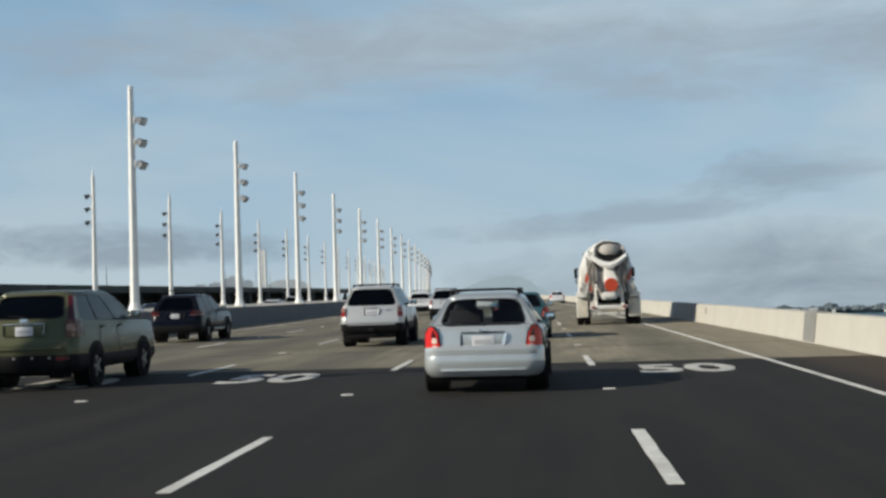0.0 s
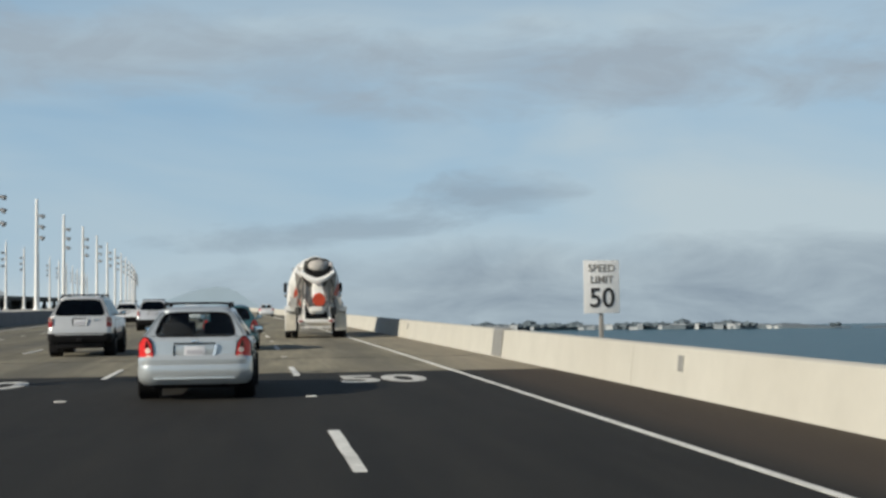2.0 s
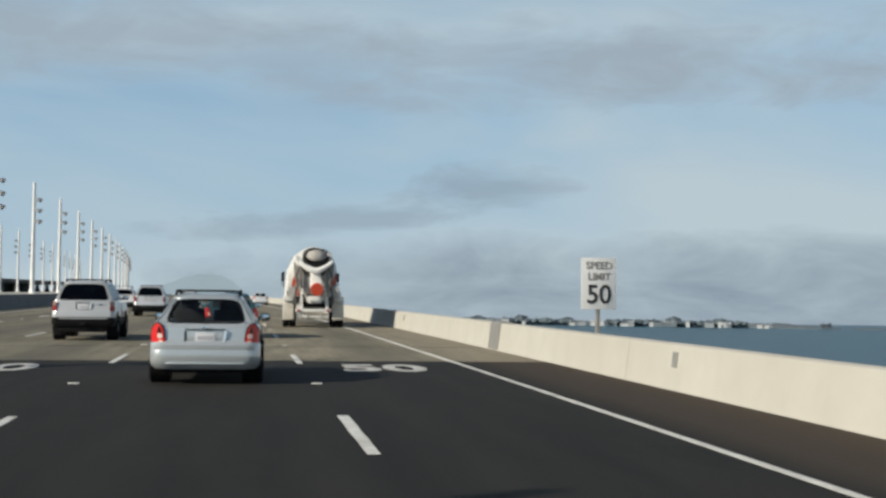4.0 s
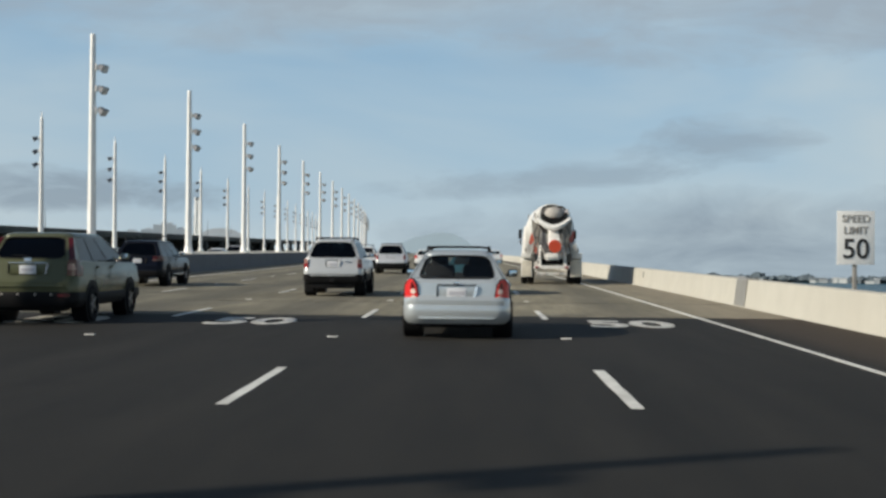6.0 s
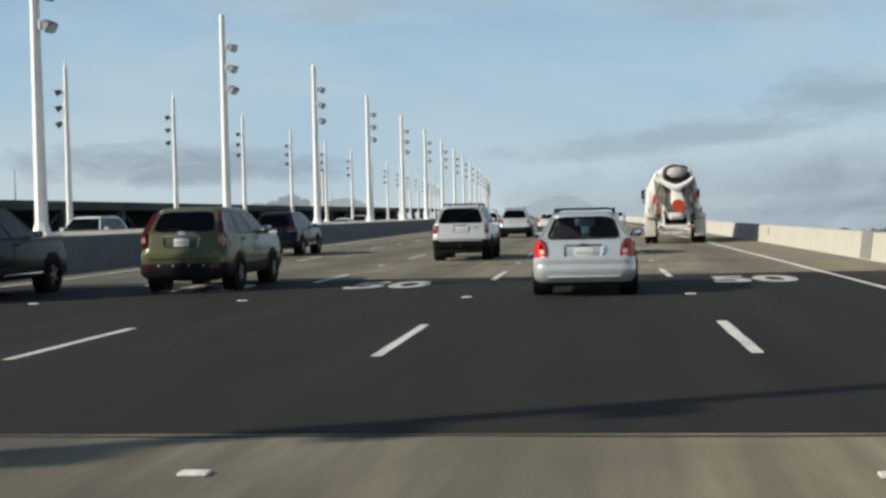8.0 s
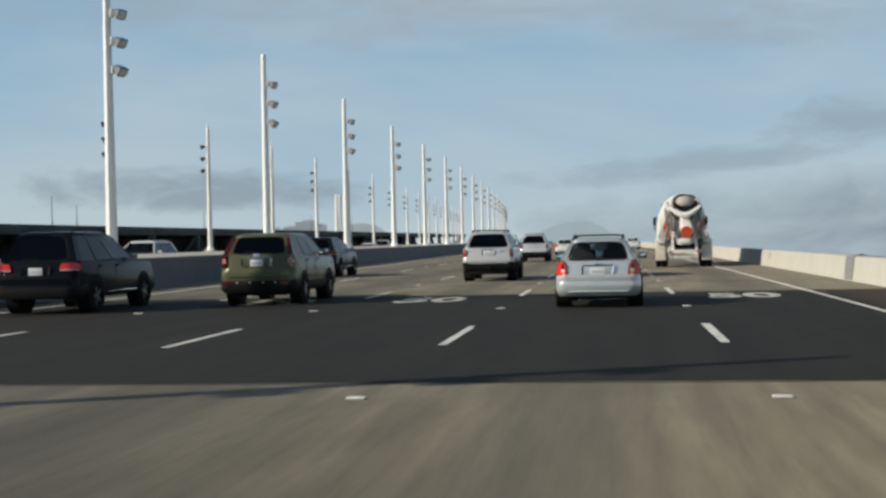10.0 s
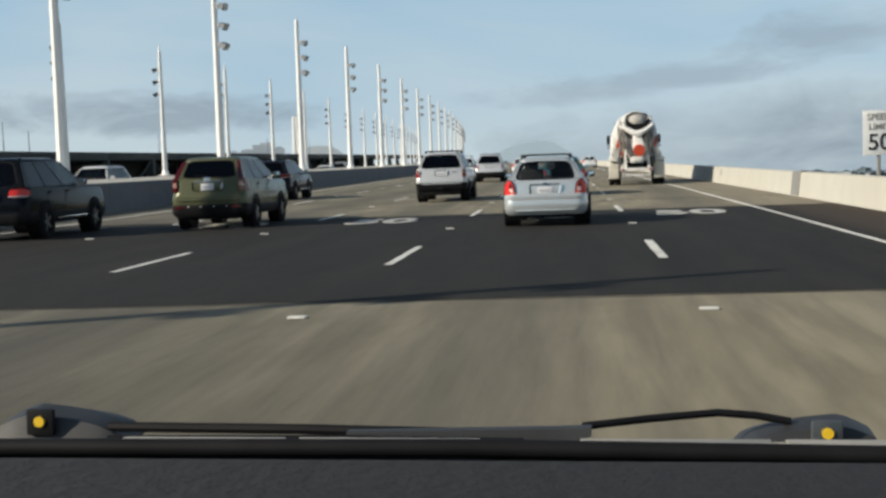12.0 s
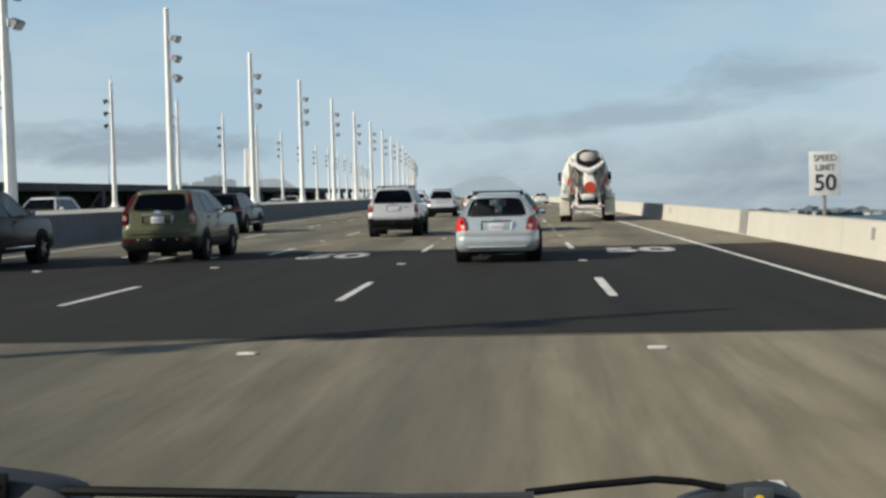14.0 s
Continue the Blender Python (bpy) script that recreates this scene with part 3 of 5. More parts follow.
for i in range(34):
    a = far_rng.choice((far_rng.uniform(5, 26), far_rng.gauss(11.5, 0.8), far_rng.gauss(17.5, 1.2), far_rng.gauss(22.3, 0.9)))
    d = 4455
    w, h = far_rng.uniform(10, 55), far_rng.uniform(8, 19)
    shed = thing("building", "pale low waterfront building on the far shore", "building", pose(d * math.sin(radians(a)), d * math.cos(radians(a)), SEA, 0, 0, -a), "waterfront buildings")
    bm = bmesh.new()
    box(bm, (0, 0, h / 2), (w, 14, h), 0.0)
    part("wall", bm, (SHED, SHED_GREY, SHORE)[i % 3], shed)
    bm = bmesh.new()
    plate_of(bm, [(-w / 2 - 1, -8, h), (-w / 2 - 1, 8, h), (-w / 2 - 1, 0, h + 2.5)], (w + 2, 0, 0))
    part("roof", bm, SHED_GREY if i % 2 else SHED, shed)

# the white tower of the new span, far ahead beyond the masts
tower = thing("bridge_tower", "slender white bridge tower far ahead in haze", "tower", pose(-268, 1170, SEA))
for x in (-2.6, 2.6):
    bm = bmesh.new()
    rod(bm, (x * 1.2, 0, 0), (x * 0.55, 0, 152), 2.6, 1.6, 6)
    part("leg", bm, STEEL_WHITE, tower)
bm = bmesh.new()
for z in (106, 116, 126, 136, 146):
    box(bm, (0, 0, z), (4, 1.6, 2.4), 0.1)
part("cross_beam", bm, STEEL_WHITE, tower)

# the old double-deck bridge that runs alongside
old = thing("old_bridge", "dark steel viaduct running alongside in shade", "bridge")
OLD_X, OY0, OY1 = -62.0, 20.0, 430.0
for y in steps(OY0, OY1, 410 / 27)[:-1]:
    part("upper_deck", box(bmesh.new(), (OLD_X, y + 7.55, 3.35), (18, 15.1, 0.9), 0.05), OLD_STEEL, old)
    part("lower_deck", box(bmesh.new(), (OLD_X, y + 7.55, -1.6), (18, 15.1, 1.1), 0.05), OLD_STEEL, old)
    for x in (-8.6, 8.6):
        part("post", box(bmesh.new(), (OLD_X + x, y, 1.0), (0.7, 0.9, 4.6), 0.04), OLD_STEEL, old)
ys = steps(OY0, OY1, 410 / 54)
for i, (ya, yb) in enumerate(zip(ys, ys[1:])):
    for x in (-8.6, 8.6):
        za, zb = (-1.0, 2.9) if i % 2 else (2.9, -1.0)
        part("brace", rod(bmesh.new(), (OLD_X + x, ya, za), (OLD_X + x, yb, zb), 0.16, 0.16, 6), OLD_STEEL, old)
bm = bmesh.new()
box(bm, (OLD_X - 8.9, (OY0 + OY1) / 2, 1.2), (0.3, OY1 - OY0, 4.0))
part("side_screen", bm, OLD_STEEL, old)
for y in steps(OY0 + 20, OY1, 60):
    bm = bmesh.new()
    box(bm, (OLD_X, y, (SEA - 2.1) / 2 - 1.05), (14, 3, -SEA - 2.1), 0.1)
    part("pier", bm, OLD_STEEL, old)
for y in (-30.0, 60.0, 150.0, 240.0, 330.0, 420.0, 510.0):
    for x in (-5.0, -26.0):
        px, py, _ = deck(x, y)
        col = thing("bridge_pier", "concrete pier under the bridge deck", "pier", pose(px, py, SEA), "deck piers")
        bm = bmesh.new()
        rod(bm, (0, 0, 0), (0, 0, -SEA - 2.4), 2.0, 2.0, 16)
        part("column", bm, WALL_SHADE_GREY, col)
        bm = bmesh.new()
        box(bm, (0, 0, -SEA - 1.65), (15, 3, 1.5), 0.15)
        part("cap", bm, WALL_SHADE_GREY, col)

# cranes and site clutter on the old bridge
for i, (y, h) in enumerate(((128, 5.5), (134, 4.2), (176, 4.8), (238, 5.2), (262, 7.0), (275, 6.2), (300, 4.5))):
    mast = thing("crane_mast", "thin grey site mast on the old bridge", "mast", pose(OLD_X + 3, y, 3.8), "site masts")
    bm = bmesh.new()
    rod(bm, (0, 0, 0), (0, 0, h * 0.6), 0.06, 0.03, 6)
    part("shaft", bm, LAMP_GREY, mast)


# ---------------------------------------------------------------- vehicles
def ring(hw, yr, yf, z, r=0.18, n=5, drop=0.0, yw=0.0):
    """A level outline with rounded corners; the front may fall away by drop past yw."""
    pts = []
    for cx_, cy_, a0 in ((hw - r, yr + r, -90), (hw - r, yf - r, 0), (-hw + r, yf - r, 90), (-hw + r, yr + r, 180)):
        for i in range(n + 1):
            a = radians(a0 + 90 * i / n)
            x, y = cx_ + r * math.cos(a), cy_ + r * math.sin(a)
            zz = z - drop * max(0.0, (y - yw) / max(0.01, yf - yw)) ** 1.5 if y > yw else z
            pts.append((x, y, zz))
    return pts


def lens_plate(bm, pts, y0, depth):
    """A lamp lens from its outline seen from behind."""
    return plate_of(bm, [(x, y0, z) for x, z in pts], (0, depth, 0))


def round_lens(x, z, r):
    return [(x + r * math.cos(radians(a)), z + r * math.sin(radians(a))) for a in range(0, 360, 30)]


def wheel(car, x, y, r, w, side, rim_mat):
    """One wheel; side is +1 on the right."""
    bm = bmesh.new()
    prof = [(r * 0.62, -w / 2), (r * 0.93, -w / 2), (r * 0.985, -w * 0.40), (r, -w * 0.28), (r, w * 0.28), (r * 0.985, w * 0.40), (r * 0.93, w / 2), (r * 0.62, w / 2)]
    rings = []
    for i in range(28):
        a = 2 * math.pi * i / 28
        rings.append([(x + px, y + pr * math.cos(a), r + pr * math.sin(a)) for pr, px in prof])
    loft(bm, rings + [rings[0]], (False, False))
    bmesh.ops.remove_doubles(bm, verts=bm.verts, dist=1e-5)
    wh = new("wheel")
    wh.parent = car
    part("tyre", bm, RUBBER, wh)
    bm = bmesh.new()
    xo = x + side * w * 0.36
    rod(bm, (x - side * w * 0.3, y, r), (xo - side * 0.004, y, r), r * 0.64, r * 0.60, 24)
    rod(bm, (xo - side * 0.004, y, r), (xo + side * 0.02, y, r), r * 0.14, r * 0.11, 12)
    for k in range(5):
        a = 2 * math.pi * k / 5 + 0.3
        m = Matrix.Translation((xo, y, r)) @ Matrix.Rotation(a, 4, "X")
        box(bm, (0, 0, r * 0.33), (0.03, r * 0.16, r * 0.56), 0.008, m)
    part("rim", bm, rim_mat, wh)
    return wh


def vehicle(name, label, s, m, group="cars in traffic"):
    """A closed car: body, glass house with real panes, seats, wheels, lamps. s holds its sizes in metres; y runs forward from the rear bumper."""
    car = thing(name, label, "car", m, group)
    paint, L, hw, H, belt, gc = s["paint"], s["L"], s["W"] / 2, s["H"], s["belt"], s["clear"]
    drop = s.get("drop", 0.12)
    yrb, yfb, yrt, yft, hwt = s["yrb"], s["yfb"], s["yrt"], s["yft"], s["hwt"]
    cr = s.get("corner", 0.2)
    # lower body
    bm = bmesh.new()
    mid = (gc + belt) / 2
    rings = [ring(hw - 0.12, 0.16, L - 0.18, gc, cr), ring(hw - 0.03, 0.05, L - 0.06, gc + 0.06, cr), ring(hw, 0.0, L - 0.01, gc + 0.20, cr),
             ring(hw, 0.0, L, mid + 0.02, cr, drop=0.02, yw=yfb), ring(hw - 0.012, s.get("gate", 0.06), L - 0.03, mid + 0.10, cr, drop=drop * 0.5, yw=yfb),
             ring(hw - 0.022, s.get("gate", 0.06) + 0.02, L - 0.09, belt - 0.06, cr, drop=drop, yw=yfb), ring(hw - 0.05, yrb - 0.01, L - 0.17, belt, cr, drop=drop, yw=yfb)]
    loft(bm, rings)
    body = part("body", bm, paint, car)
    # roof
    bm = bmesh.new()
    loft(bm, [ring(hwt, yrt, yft, H - 0.10, 0.16), ring(hwt - 0.015, yrt + 0.01, yft - 0.04, H - 0.065, 0.16), ring(hwt - 0.06, yrt + 0.07, yft - 0.14, H - 0.03, 0.16), ring(hwt - 0.15, yrt + 0.2, yft - 0.3, H - 0.008, 0.14), ring(hwt - 0.35, yrt + 0.45, yft - 0.6, H, 0.1)])
    part("roof", bm, paint, car)
    # glass house: pillars and panes between the belt outline and the roof outline
    hb, z0, z1 = hw - 0.07, belt - 0.01, H - 0.095
    ht = hwt - 0.012
    pr, dp = s.get("rear_pillar", 0.13), s.get("side_pillar", 0.20)
    pt = s.get("rear_pillar_top", pr * 0.8)

    def on_side(sd, f, up):
        """A point on the side glass: f from rear to front, up from belt to roof."""
        yb, yt = yrb + (yfb - yrb) * f, yrt + (yft - yrt) * f
        return Vector((sd * (hb + (ht - hb) * up), yb + (yt - yb) * up, z0 + (z1 - z0) * up))

    def quad(bm, a, b, c, d, n, t):
        return plate_of(bm, [a, b, c, d], Vector(n) * t)

    LH = yfb - yrb
    f0, f1 = dp / LH, 1 - 0.09 / LH
    cuts = [f0] + [s["bays"][i] for i in range(len(s["bays"]))] + [f1]
    glass_r = s.get("rear_glass", GLASS_DARK)
    for sd in (-1, 1):
        for k, (a, b) in enumerate(((0, f0), (f1, 1))):
            bm = bmesh.new()
            quad(bm, on_side(sd, a, 0), on_side(sd, b, 0), on_side(sd, b, 1), on_side(sd, a, 1), (-sd, 0, 0), 0.05)
            if k == 0:   # turn round the corner to the rear
                p, q = on_side(sd, 0, 0), on_side(sd, 0, 1)
                quad(bm, p, q, q + Vector((-sd * pt, -0.0, 0)), p + Vector((-sd * pr, 0.0, 0)), (0, 1, 0.3), 0.05)
            part("pillar", bm, paint, car)
        for c in cuts[1:-1]:
            bm = bmesh.new()
            h = 0.045 / LH
            quad(bm, on_side(sd, c - h, 0), on_side(sd, c + h, 0), on_side(sd, c + h, 1), on_side(sd, c - h, 1), (-sd, 0, 0), 0.045)
            part("pillar", bm, BLACK, car)
        for i, (a, b) in enumerate(zip(cuts, cuts[1:])):
            bm = bmesh.new()
            e = 0.02 / LH
            quad(bm, on_side(sd, a + e, 0), on_side(sd, b - e, 0), on_side(sd, b - e, 1), on_side(sd, a + e, 1), (-sd, 0, 0), 0.012)
            pane = part("side_window", bm, glass_r if i < len(cuts) - 2 else s.get("front_glass", GLASS_CLEAR), car)
            pane.visible_shadow = False
    p, q = on_side(1, 0, 0), on_side(1, 0, 1)
    rw = s.get("rw", 0.0)   # panel under the rear window
    lo = p.lerp(q, rw)
    soft = s.get("window_corner", 7.0)

    def on_rear(u, v, dy=0.0):
        """A point of the rear window's plane: u across and v up, both -1 to 1."""
        up = (v + 1) / 2
        return Vector(((lo.x - pr + (q.x - pt - lo.x + pr) * up) * u, lo.y + (q.y - lo.y) * up + dy, lo.z + (q.z - lo.z) * up))

    turns = [2 * math.pi * (k + 0.5) / 48 for k in range(48)]
    square = [(math.cos(t) / max(abs(math.cos(t)), abs(math.sin(t))), math.sin(t) / max(abs(math.cos(t)), abs(math.sin(t)))) for t in turns]
    bent = []
    for u, v in square:
        k = (abs(u) ** soft + abs(v) ** soft) ** (-1 / soft)
        bent.append((0.985 * u * k, 0.975 * v * k))
    bm = bmesh.new()
    plate_of(bm, [on_rear(u, v, 0.004) for u, v in bent], Vector((0, 0.9, 0.3)) * 0.012)
    rear = part("rear_window", bm, glass_r, car)
    rear.visible_shadow = False
    bm = bmesh.new()   # painted corners round the pane
    rows = [[on_rear(*o), on_rear(*i), on_rear(*i, 0.03), on_rear(*o, 0.03)] for o, i in zip(square, bent)]
    loft(bm, rows + [rows[0]], (False, False))
    part("window_surround", bm, paint, car)
    if rw:
        bm = bmesh.new()
        quad(bm, (-p.x + pr, p.y, p.z), (p.x - pr, p.y, p.z), (lo.x - pr, lo.y, lo.z), (-lo.x + pr, lo.y, lo.z), (0, 1, 0.3), 0.03)
        part("tailgate_panel", bm, paint, car)
    bm = bmesh.new()   # dark seal of the rear window
    tube(bm, [on_rear(u, v) for u, v in bent + bent[:1]], 0.013, 6)
    part("window_seal", bm, BLACK, car)
    bm = bmesh.new()   # rear wiper
    tube(bm, [(0.02, lo.y - 0.02, lo.z + 0.01), (-0.08, lo.y + 0.01, lo.z + 0.05), (-0.34, lo.y + 0.005, lo.z + 0.06)], 0.009, 6)
    part("wiper", bm, BLACK, car)
    a, b = on_side(1, 1, 0), on_side(1, 1, 1)
    bm = bmesh.new()
    quad(bm, (-a.x, a.y, a.z), (a.x, a.y, a.z), (b.x, b.y, b.z), (-b.x, b.y, b.z), (0, -1, 0), 0.012)
    ws = part("windscreen", bm, s.get("front_glass", GLASS_CLEAR), car)
    ws.visible_shadow = False
    # inside: floor of the glass house and seats
    bm = bmesh.new()
    box(bm, (0, (yfb + yft) / 2 + 0.1, belt + 0.01), (hw * 1.5, 0.5, 0.1), 0.03)
    part("dashboard", bm, CLOTH, car)
    for kind, rr, yr_, yf_, za in (("parcel_shelf", hw - 0.09, yrb + 0.03, yfb - 0.1, belt + 0.004), ("headliner", hwt - 0.03, yrt + 0.03, yft - 0.03, H - 0.122)):
        bm = bmesh.new()
        loft(bm, [ring(rr, yr_, yf_, za, 0.1, 3), ring(rr, yr_, yf_, za + 0.018, 0.1, 3)])
        part(kind, bm, CLOTH, car)
    for ys, xs in s["seats"]:
        for x in xs:
            bm = bmesh.new()
            box(bm, (x, ys, belt + 0.01), (0.50, 0.16, 0.42), 0.06)
            box(bm, (x, ys - 0.02, belt + 0.27), (0.29, 0.10, 0.19), 0.04)
            part("seat", bm, CLOTH, car)
    # bumper
    bt = s.get("bumper_top", 0.58)
    bm = bmesh.new()
    bf = s["axles"][0]
    loft(bm, [ring(hw - 0.07, 0.07, bf, gc - 0.01, cr), ring(hw - 0.012, 0.01, bf, gc + 0.05, cr), ring(hw + 0.004, -0.018, bf, gc + 0.13, cr), ring(hw + 0.005, -0.024, bf, bt - 0.07, cr), ring(hw + 0.002, -0.012, bf, bt - 0.015, cr), ring(hw - 0.02, 0.03, bf, bt, cr)])
    part("rear_bumper", bm, s.get("bumper", paint), car)
    bm = bmesh.new()
    loft(bm, [ring(hw - 0.30, 0.25, L - 0.3, gc - 0.03, 0.2), ring(hw - 0.10, 0.12, L - 0.15, gc + 0.03, 0.2)])
    part("underbody", bm, BLACK, car)
    if s.get("cladding"):
        bm = bmesh.new()
        loft(bm, [ring(hw - 0.05, 0.03, L - 0.04, gc - 0.02, cr), ring(hw + 0.010, -0.03, L + 0.005, gc + 0.08, cr), ring(hw + 0.010, -0.03, L + 0.005, gc + 0.22, cr), ring(hw - 0.01, 0.0, L - 0.01, gc + 0.25, cr)])
        part("cladding", bm, s["cladding"], car)
    # plate in its recess
    pz = s.get("plate_z", 0.72)
    pw = s.get("gate", 0.06)
    yb = pw - 0.008
    bm = bmesh.new()
    box(bm, (0, yb + 0.01, pz + 0.01), (s.get("recess", 0.62), 0.03, 0.20), 0.008)
    part("plate_recess", bm, s.get("recess_mat", paint), car)
    bm = bmesh.new()
    box(bm, (0, yb - 0.008, pz), (0.31, 0.012, 0.16), 0.003)
    plate = part("number_plate", bm, PLATE, car)
    bm = bmesh.new()
    box(bm, (0, yb - 0.016, pz - 0.005), (0.24, 0.004, 0.055))
    part("bar", bm, PLATE_INK, plate)
    bm = bmesh.new()
    box(bm, (0, yb - 0.012, pz + 0.125), (s.get("recess", 0.62), 0.03, 0.018), 0.006)
    part("tailgate_handle", bm, s.get("handle", BLACK), car)
    rc = s.get("recess", 0.62) / 2
    # black line paints the shade along the recess's left side
    bm = bmesh.new()
    box(bm, (-rc, yb - 0.004, pz + 0.02), (0.018, 0.03, 0.17), 0.005)
    part("recess_shade_glint", bm, BLACK, car)
    # bright slant paints a sun glint in the recess; chrome trim on the crossover
    bm = bmesh.new()
    plate_of(bm, [(rc - 0.06, yb - 0.002, pz - 0.08), (rc - 0.01, yb - 0.022, pz - 0.08), (rc + 0.03, yb - 0.022, pz + 0.10), (rc - 0.02, yb - 0.002, pz + 0.10)], (0, 0.02, 0))
    part("recess_shade_glint", bm, s.get("glint_mat", CHROME), car)
    # lamps
    for sd in (-1, 1):
        for kind, mat, pts, y0, depth in s["lamps"]:
            bm = bmesh.new()
            lens_plate(bm, [(sd * x, z) for x, z in pts], y0, depth)
            if kind != "upper_tail_lamp":   # wraps round the body's corner
                for k in (1.0, 0.75, 0.5, 0.3, 0.15):
                    bmesh.ops.bisect_plane(bm, geom=bm.verts[:] + bm.edges[:] + bm.faces[:], plane_co=(sd * (hw - cr * k), 0, 0), plane_no=(1, 0, 0))
                for v in bm.verts:
                    over = min(cr, max(0.0, abs(v.co.x) - (hw - cr)))
                    v.co.y += cr - math.sqrt(max(0.0, cr * cr - over * over))
            if kind == "upper_tail_lamp":   # leans with the rear pillar
                for v in bm.verts:
                    v.co.y += yrb - 0.012 + (yrt - yrb) * (v.co.z - z0) / (z1 - z0)
            part(kind, bm, mat, car)
        # mirrors
        bm = bmesh.new()
        my = yfb - 0.35
        box(bm, (sd * (hw + 0.055), my, belt + 0.06), (0.18, 0.11, 0.13), 0.035)
        rod(bm, (sd * (hw - 0.06), my + 0.02, belt + 0.02), (sd * (hw + 0.02), my, belt + 0.05), 0.03, 0.03, 8)
        mir = part("mirror", bm, s.get("mirror", paint), car)
        bm = bmesh.new()
        box(bm, (sd * (hw + 0.055), my - 0.058, belt + 0.06), (0.14, 0.006, 0.095), 0.002)
        part("mirror_glass", bm, MIRROR_GLASS, mir)
        # door seams and handles
        for f in s["bays"]:
            yy = yrb + LH * f
            bm = bmesh.new()
            box(bm, (sd * (hw + 0.001), yy, (gc + belt) / 2 + 0.06), (0.006, 0.012, (belt - gc) * 0.62))
            part("door_seam", bm, BLACK, car)
            bm = bmesh.new()
            box(bm, (sd * (hw + 0.004), yy + 0.16, belt - 0.13), (0.035, 0.17, 0.035), 0.01)
            part("door_handle", bm, paint, car)
    # wheels in dark wells
    for y in s["axles"]:
        for sd in (-1, 1):
            r = s["wheel"]
            bm = bmesh.new()
            rod(bm, (sd * (hw - 0.28), y, r + 0.03), (sd * (hw + (0.013 if s.get("cladding") else 0.007)), y, r + 0.03), r + 0.075, r + 0.075, 28)
            part("wheel_well", bm, BLACK, car)
            wheel(car, sd * (hw + 0.014 - 0.36 * s.get("tyre_w", 0.20)), y, r, s.get("tyre_w", 0.20), sd, s.get("rim", RIM))
    if s.get("rack"):
        rx, ra, rb, rz, bars = s["rack"]
        for sd in (-1, 1):
            bm = bmesh.new()
            tube(bm, [(sd * rx, ra, H - 0.05), (sd * rx, ra + 0.10, rz), (sd * rx, rb - 0.12, rz), (sd * rx, rb, H - 0.05)], 0.018, 8)
            part("roof_rail", bm, s.get("rack_mat", BLACK), car)
        for yb_ in bars:
            bm = bmesh.new()
            tube(bm, [(-rx - 0.02, yb_, rz - 0.06), (-rx + 0.03, yb_, rz - 0.012), (-rx + 0.14, yb_, rz), (rx - 0.14, yb_, rz), (rx - 0.03, yb_, rz - 0.012), (rx + 0.02, yb_, rz - 0.06)], 0.017, 8)
            part("cross_bar", bm, s.get("rack_mat", BLACK), car)
    if s.get("flaps"):
        for sd in (-1, 1):
            bm = bmesh.new()
            box(bm, (sd * (hw - 0.13), s["axles"][0] - s["wheel"] - 0.06, 0.30), (0.24, 0.012, 0.34), 0.004)
            part("mud_flap", bm, s["flaps"], car)
    bm = bmesh.new()
    rod(bm, (hw * 0.5, 0.06, gc - 0.01), (hw * 0.5, 0.4, gc - 0.01), 0.025, 0.025, 10)
    part("exhaust_pipe", bm, BLACK, car)
    for kind, mat, c, size in s.get("extras", ()):
        bm = bmesh.new()
        box(bm, c, size, min(size) * 0.3)
        part(kind, bm, mat, car)
    return car


HATCH = dict(paint=SILVER, L=4.17, W=1.705, H=1.42, belt=0.95, clear=0.25, yrb=0.16, yfb=3.05, yrt=0.60, yft=2.35, hwt=0.56, corner=0.24, gate=0.07,
             bays=(0.42, 0.70), rear_pillar=0.15, rear_pillar_top=0.05, window_corner=6.0, side_pillar=0.30, rear_glass=GLASS_LIGHT, front_glass=GLASS_LIGHT, axles=(0.80, 3.41), wheel=0.30, bumper_top=0.55, plate_z=0.735,
             seats=((1.15, (-0.32, 0.32)), (2.0, (-0.36, 0.36))), rack=(0.50, 0.75, 2.1, 1.465, (0.80, 1.75)), mirror=BLACK,
             lamps=(("lamp_surround", BLACK, [(0.575, 0.555), (0.83, 0.540), (0.862, 0.68), (0.835, 0.87), (0.765, 0.965), (0.69, 0.955), (0.63, 0.86)], 0.052, 0.20),
                    ("tail_lamp", RED_LENS, [(0.595, 0.568), (0.825, 0.553), (0.852, 0.68), (0.826, 0.86), (0.76, 0.950), (0.70, 0.942), (0.645, 0.855)], 0.042, 0.22),
                    ("inner_lens", DARK_RED_LENS, [(0.66, 0.80), (0.74, 0.80), (0.72, 0.90), (0.70, 0.90)], 0.036, 0.02),
                    ("signal_lens", CLEAR_LENS, round_lens(0.683, 0.640, 0.052), 0.034, 0.02),
                    ("fog_lens", CLEAR_LENS, round_lens(0.692, 0.755, 0.043), 0.035, 0.02)),
             extras=(("bumper_crease", SILVER, (0, -0.018, 0.335), (1.20, 0.03, 0.03)), ("badge", CHROME, (0, 0.06, 0.885), (0.10, 0.012, 0.05)), ("tailgate_seam", BLACK, (0, 0.058, 0.575), (1.24, 0.012, 0.012)), ("valance", BLACK, (0, 0.30, 0.235), (1.30, 0.30, 0.11))))
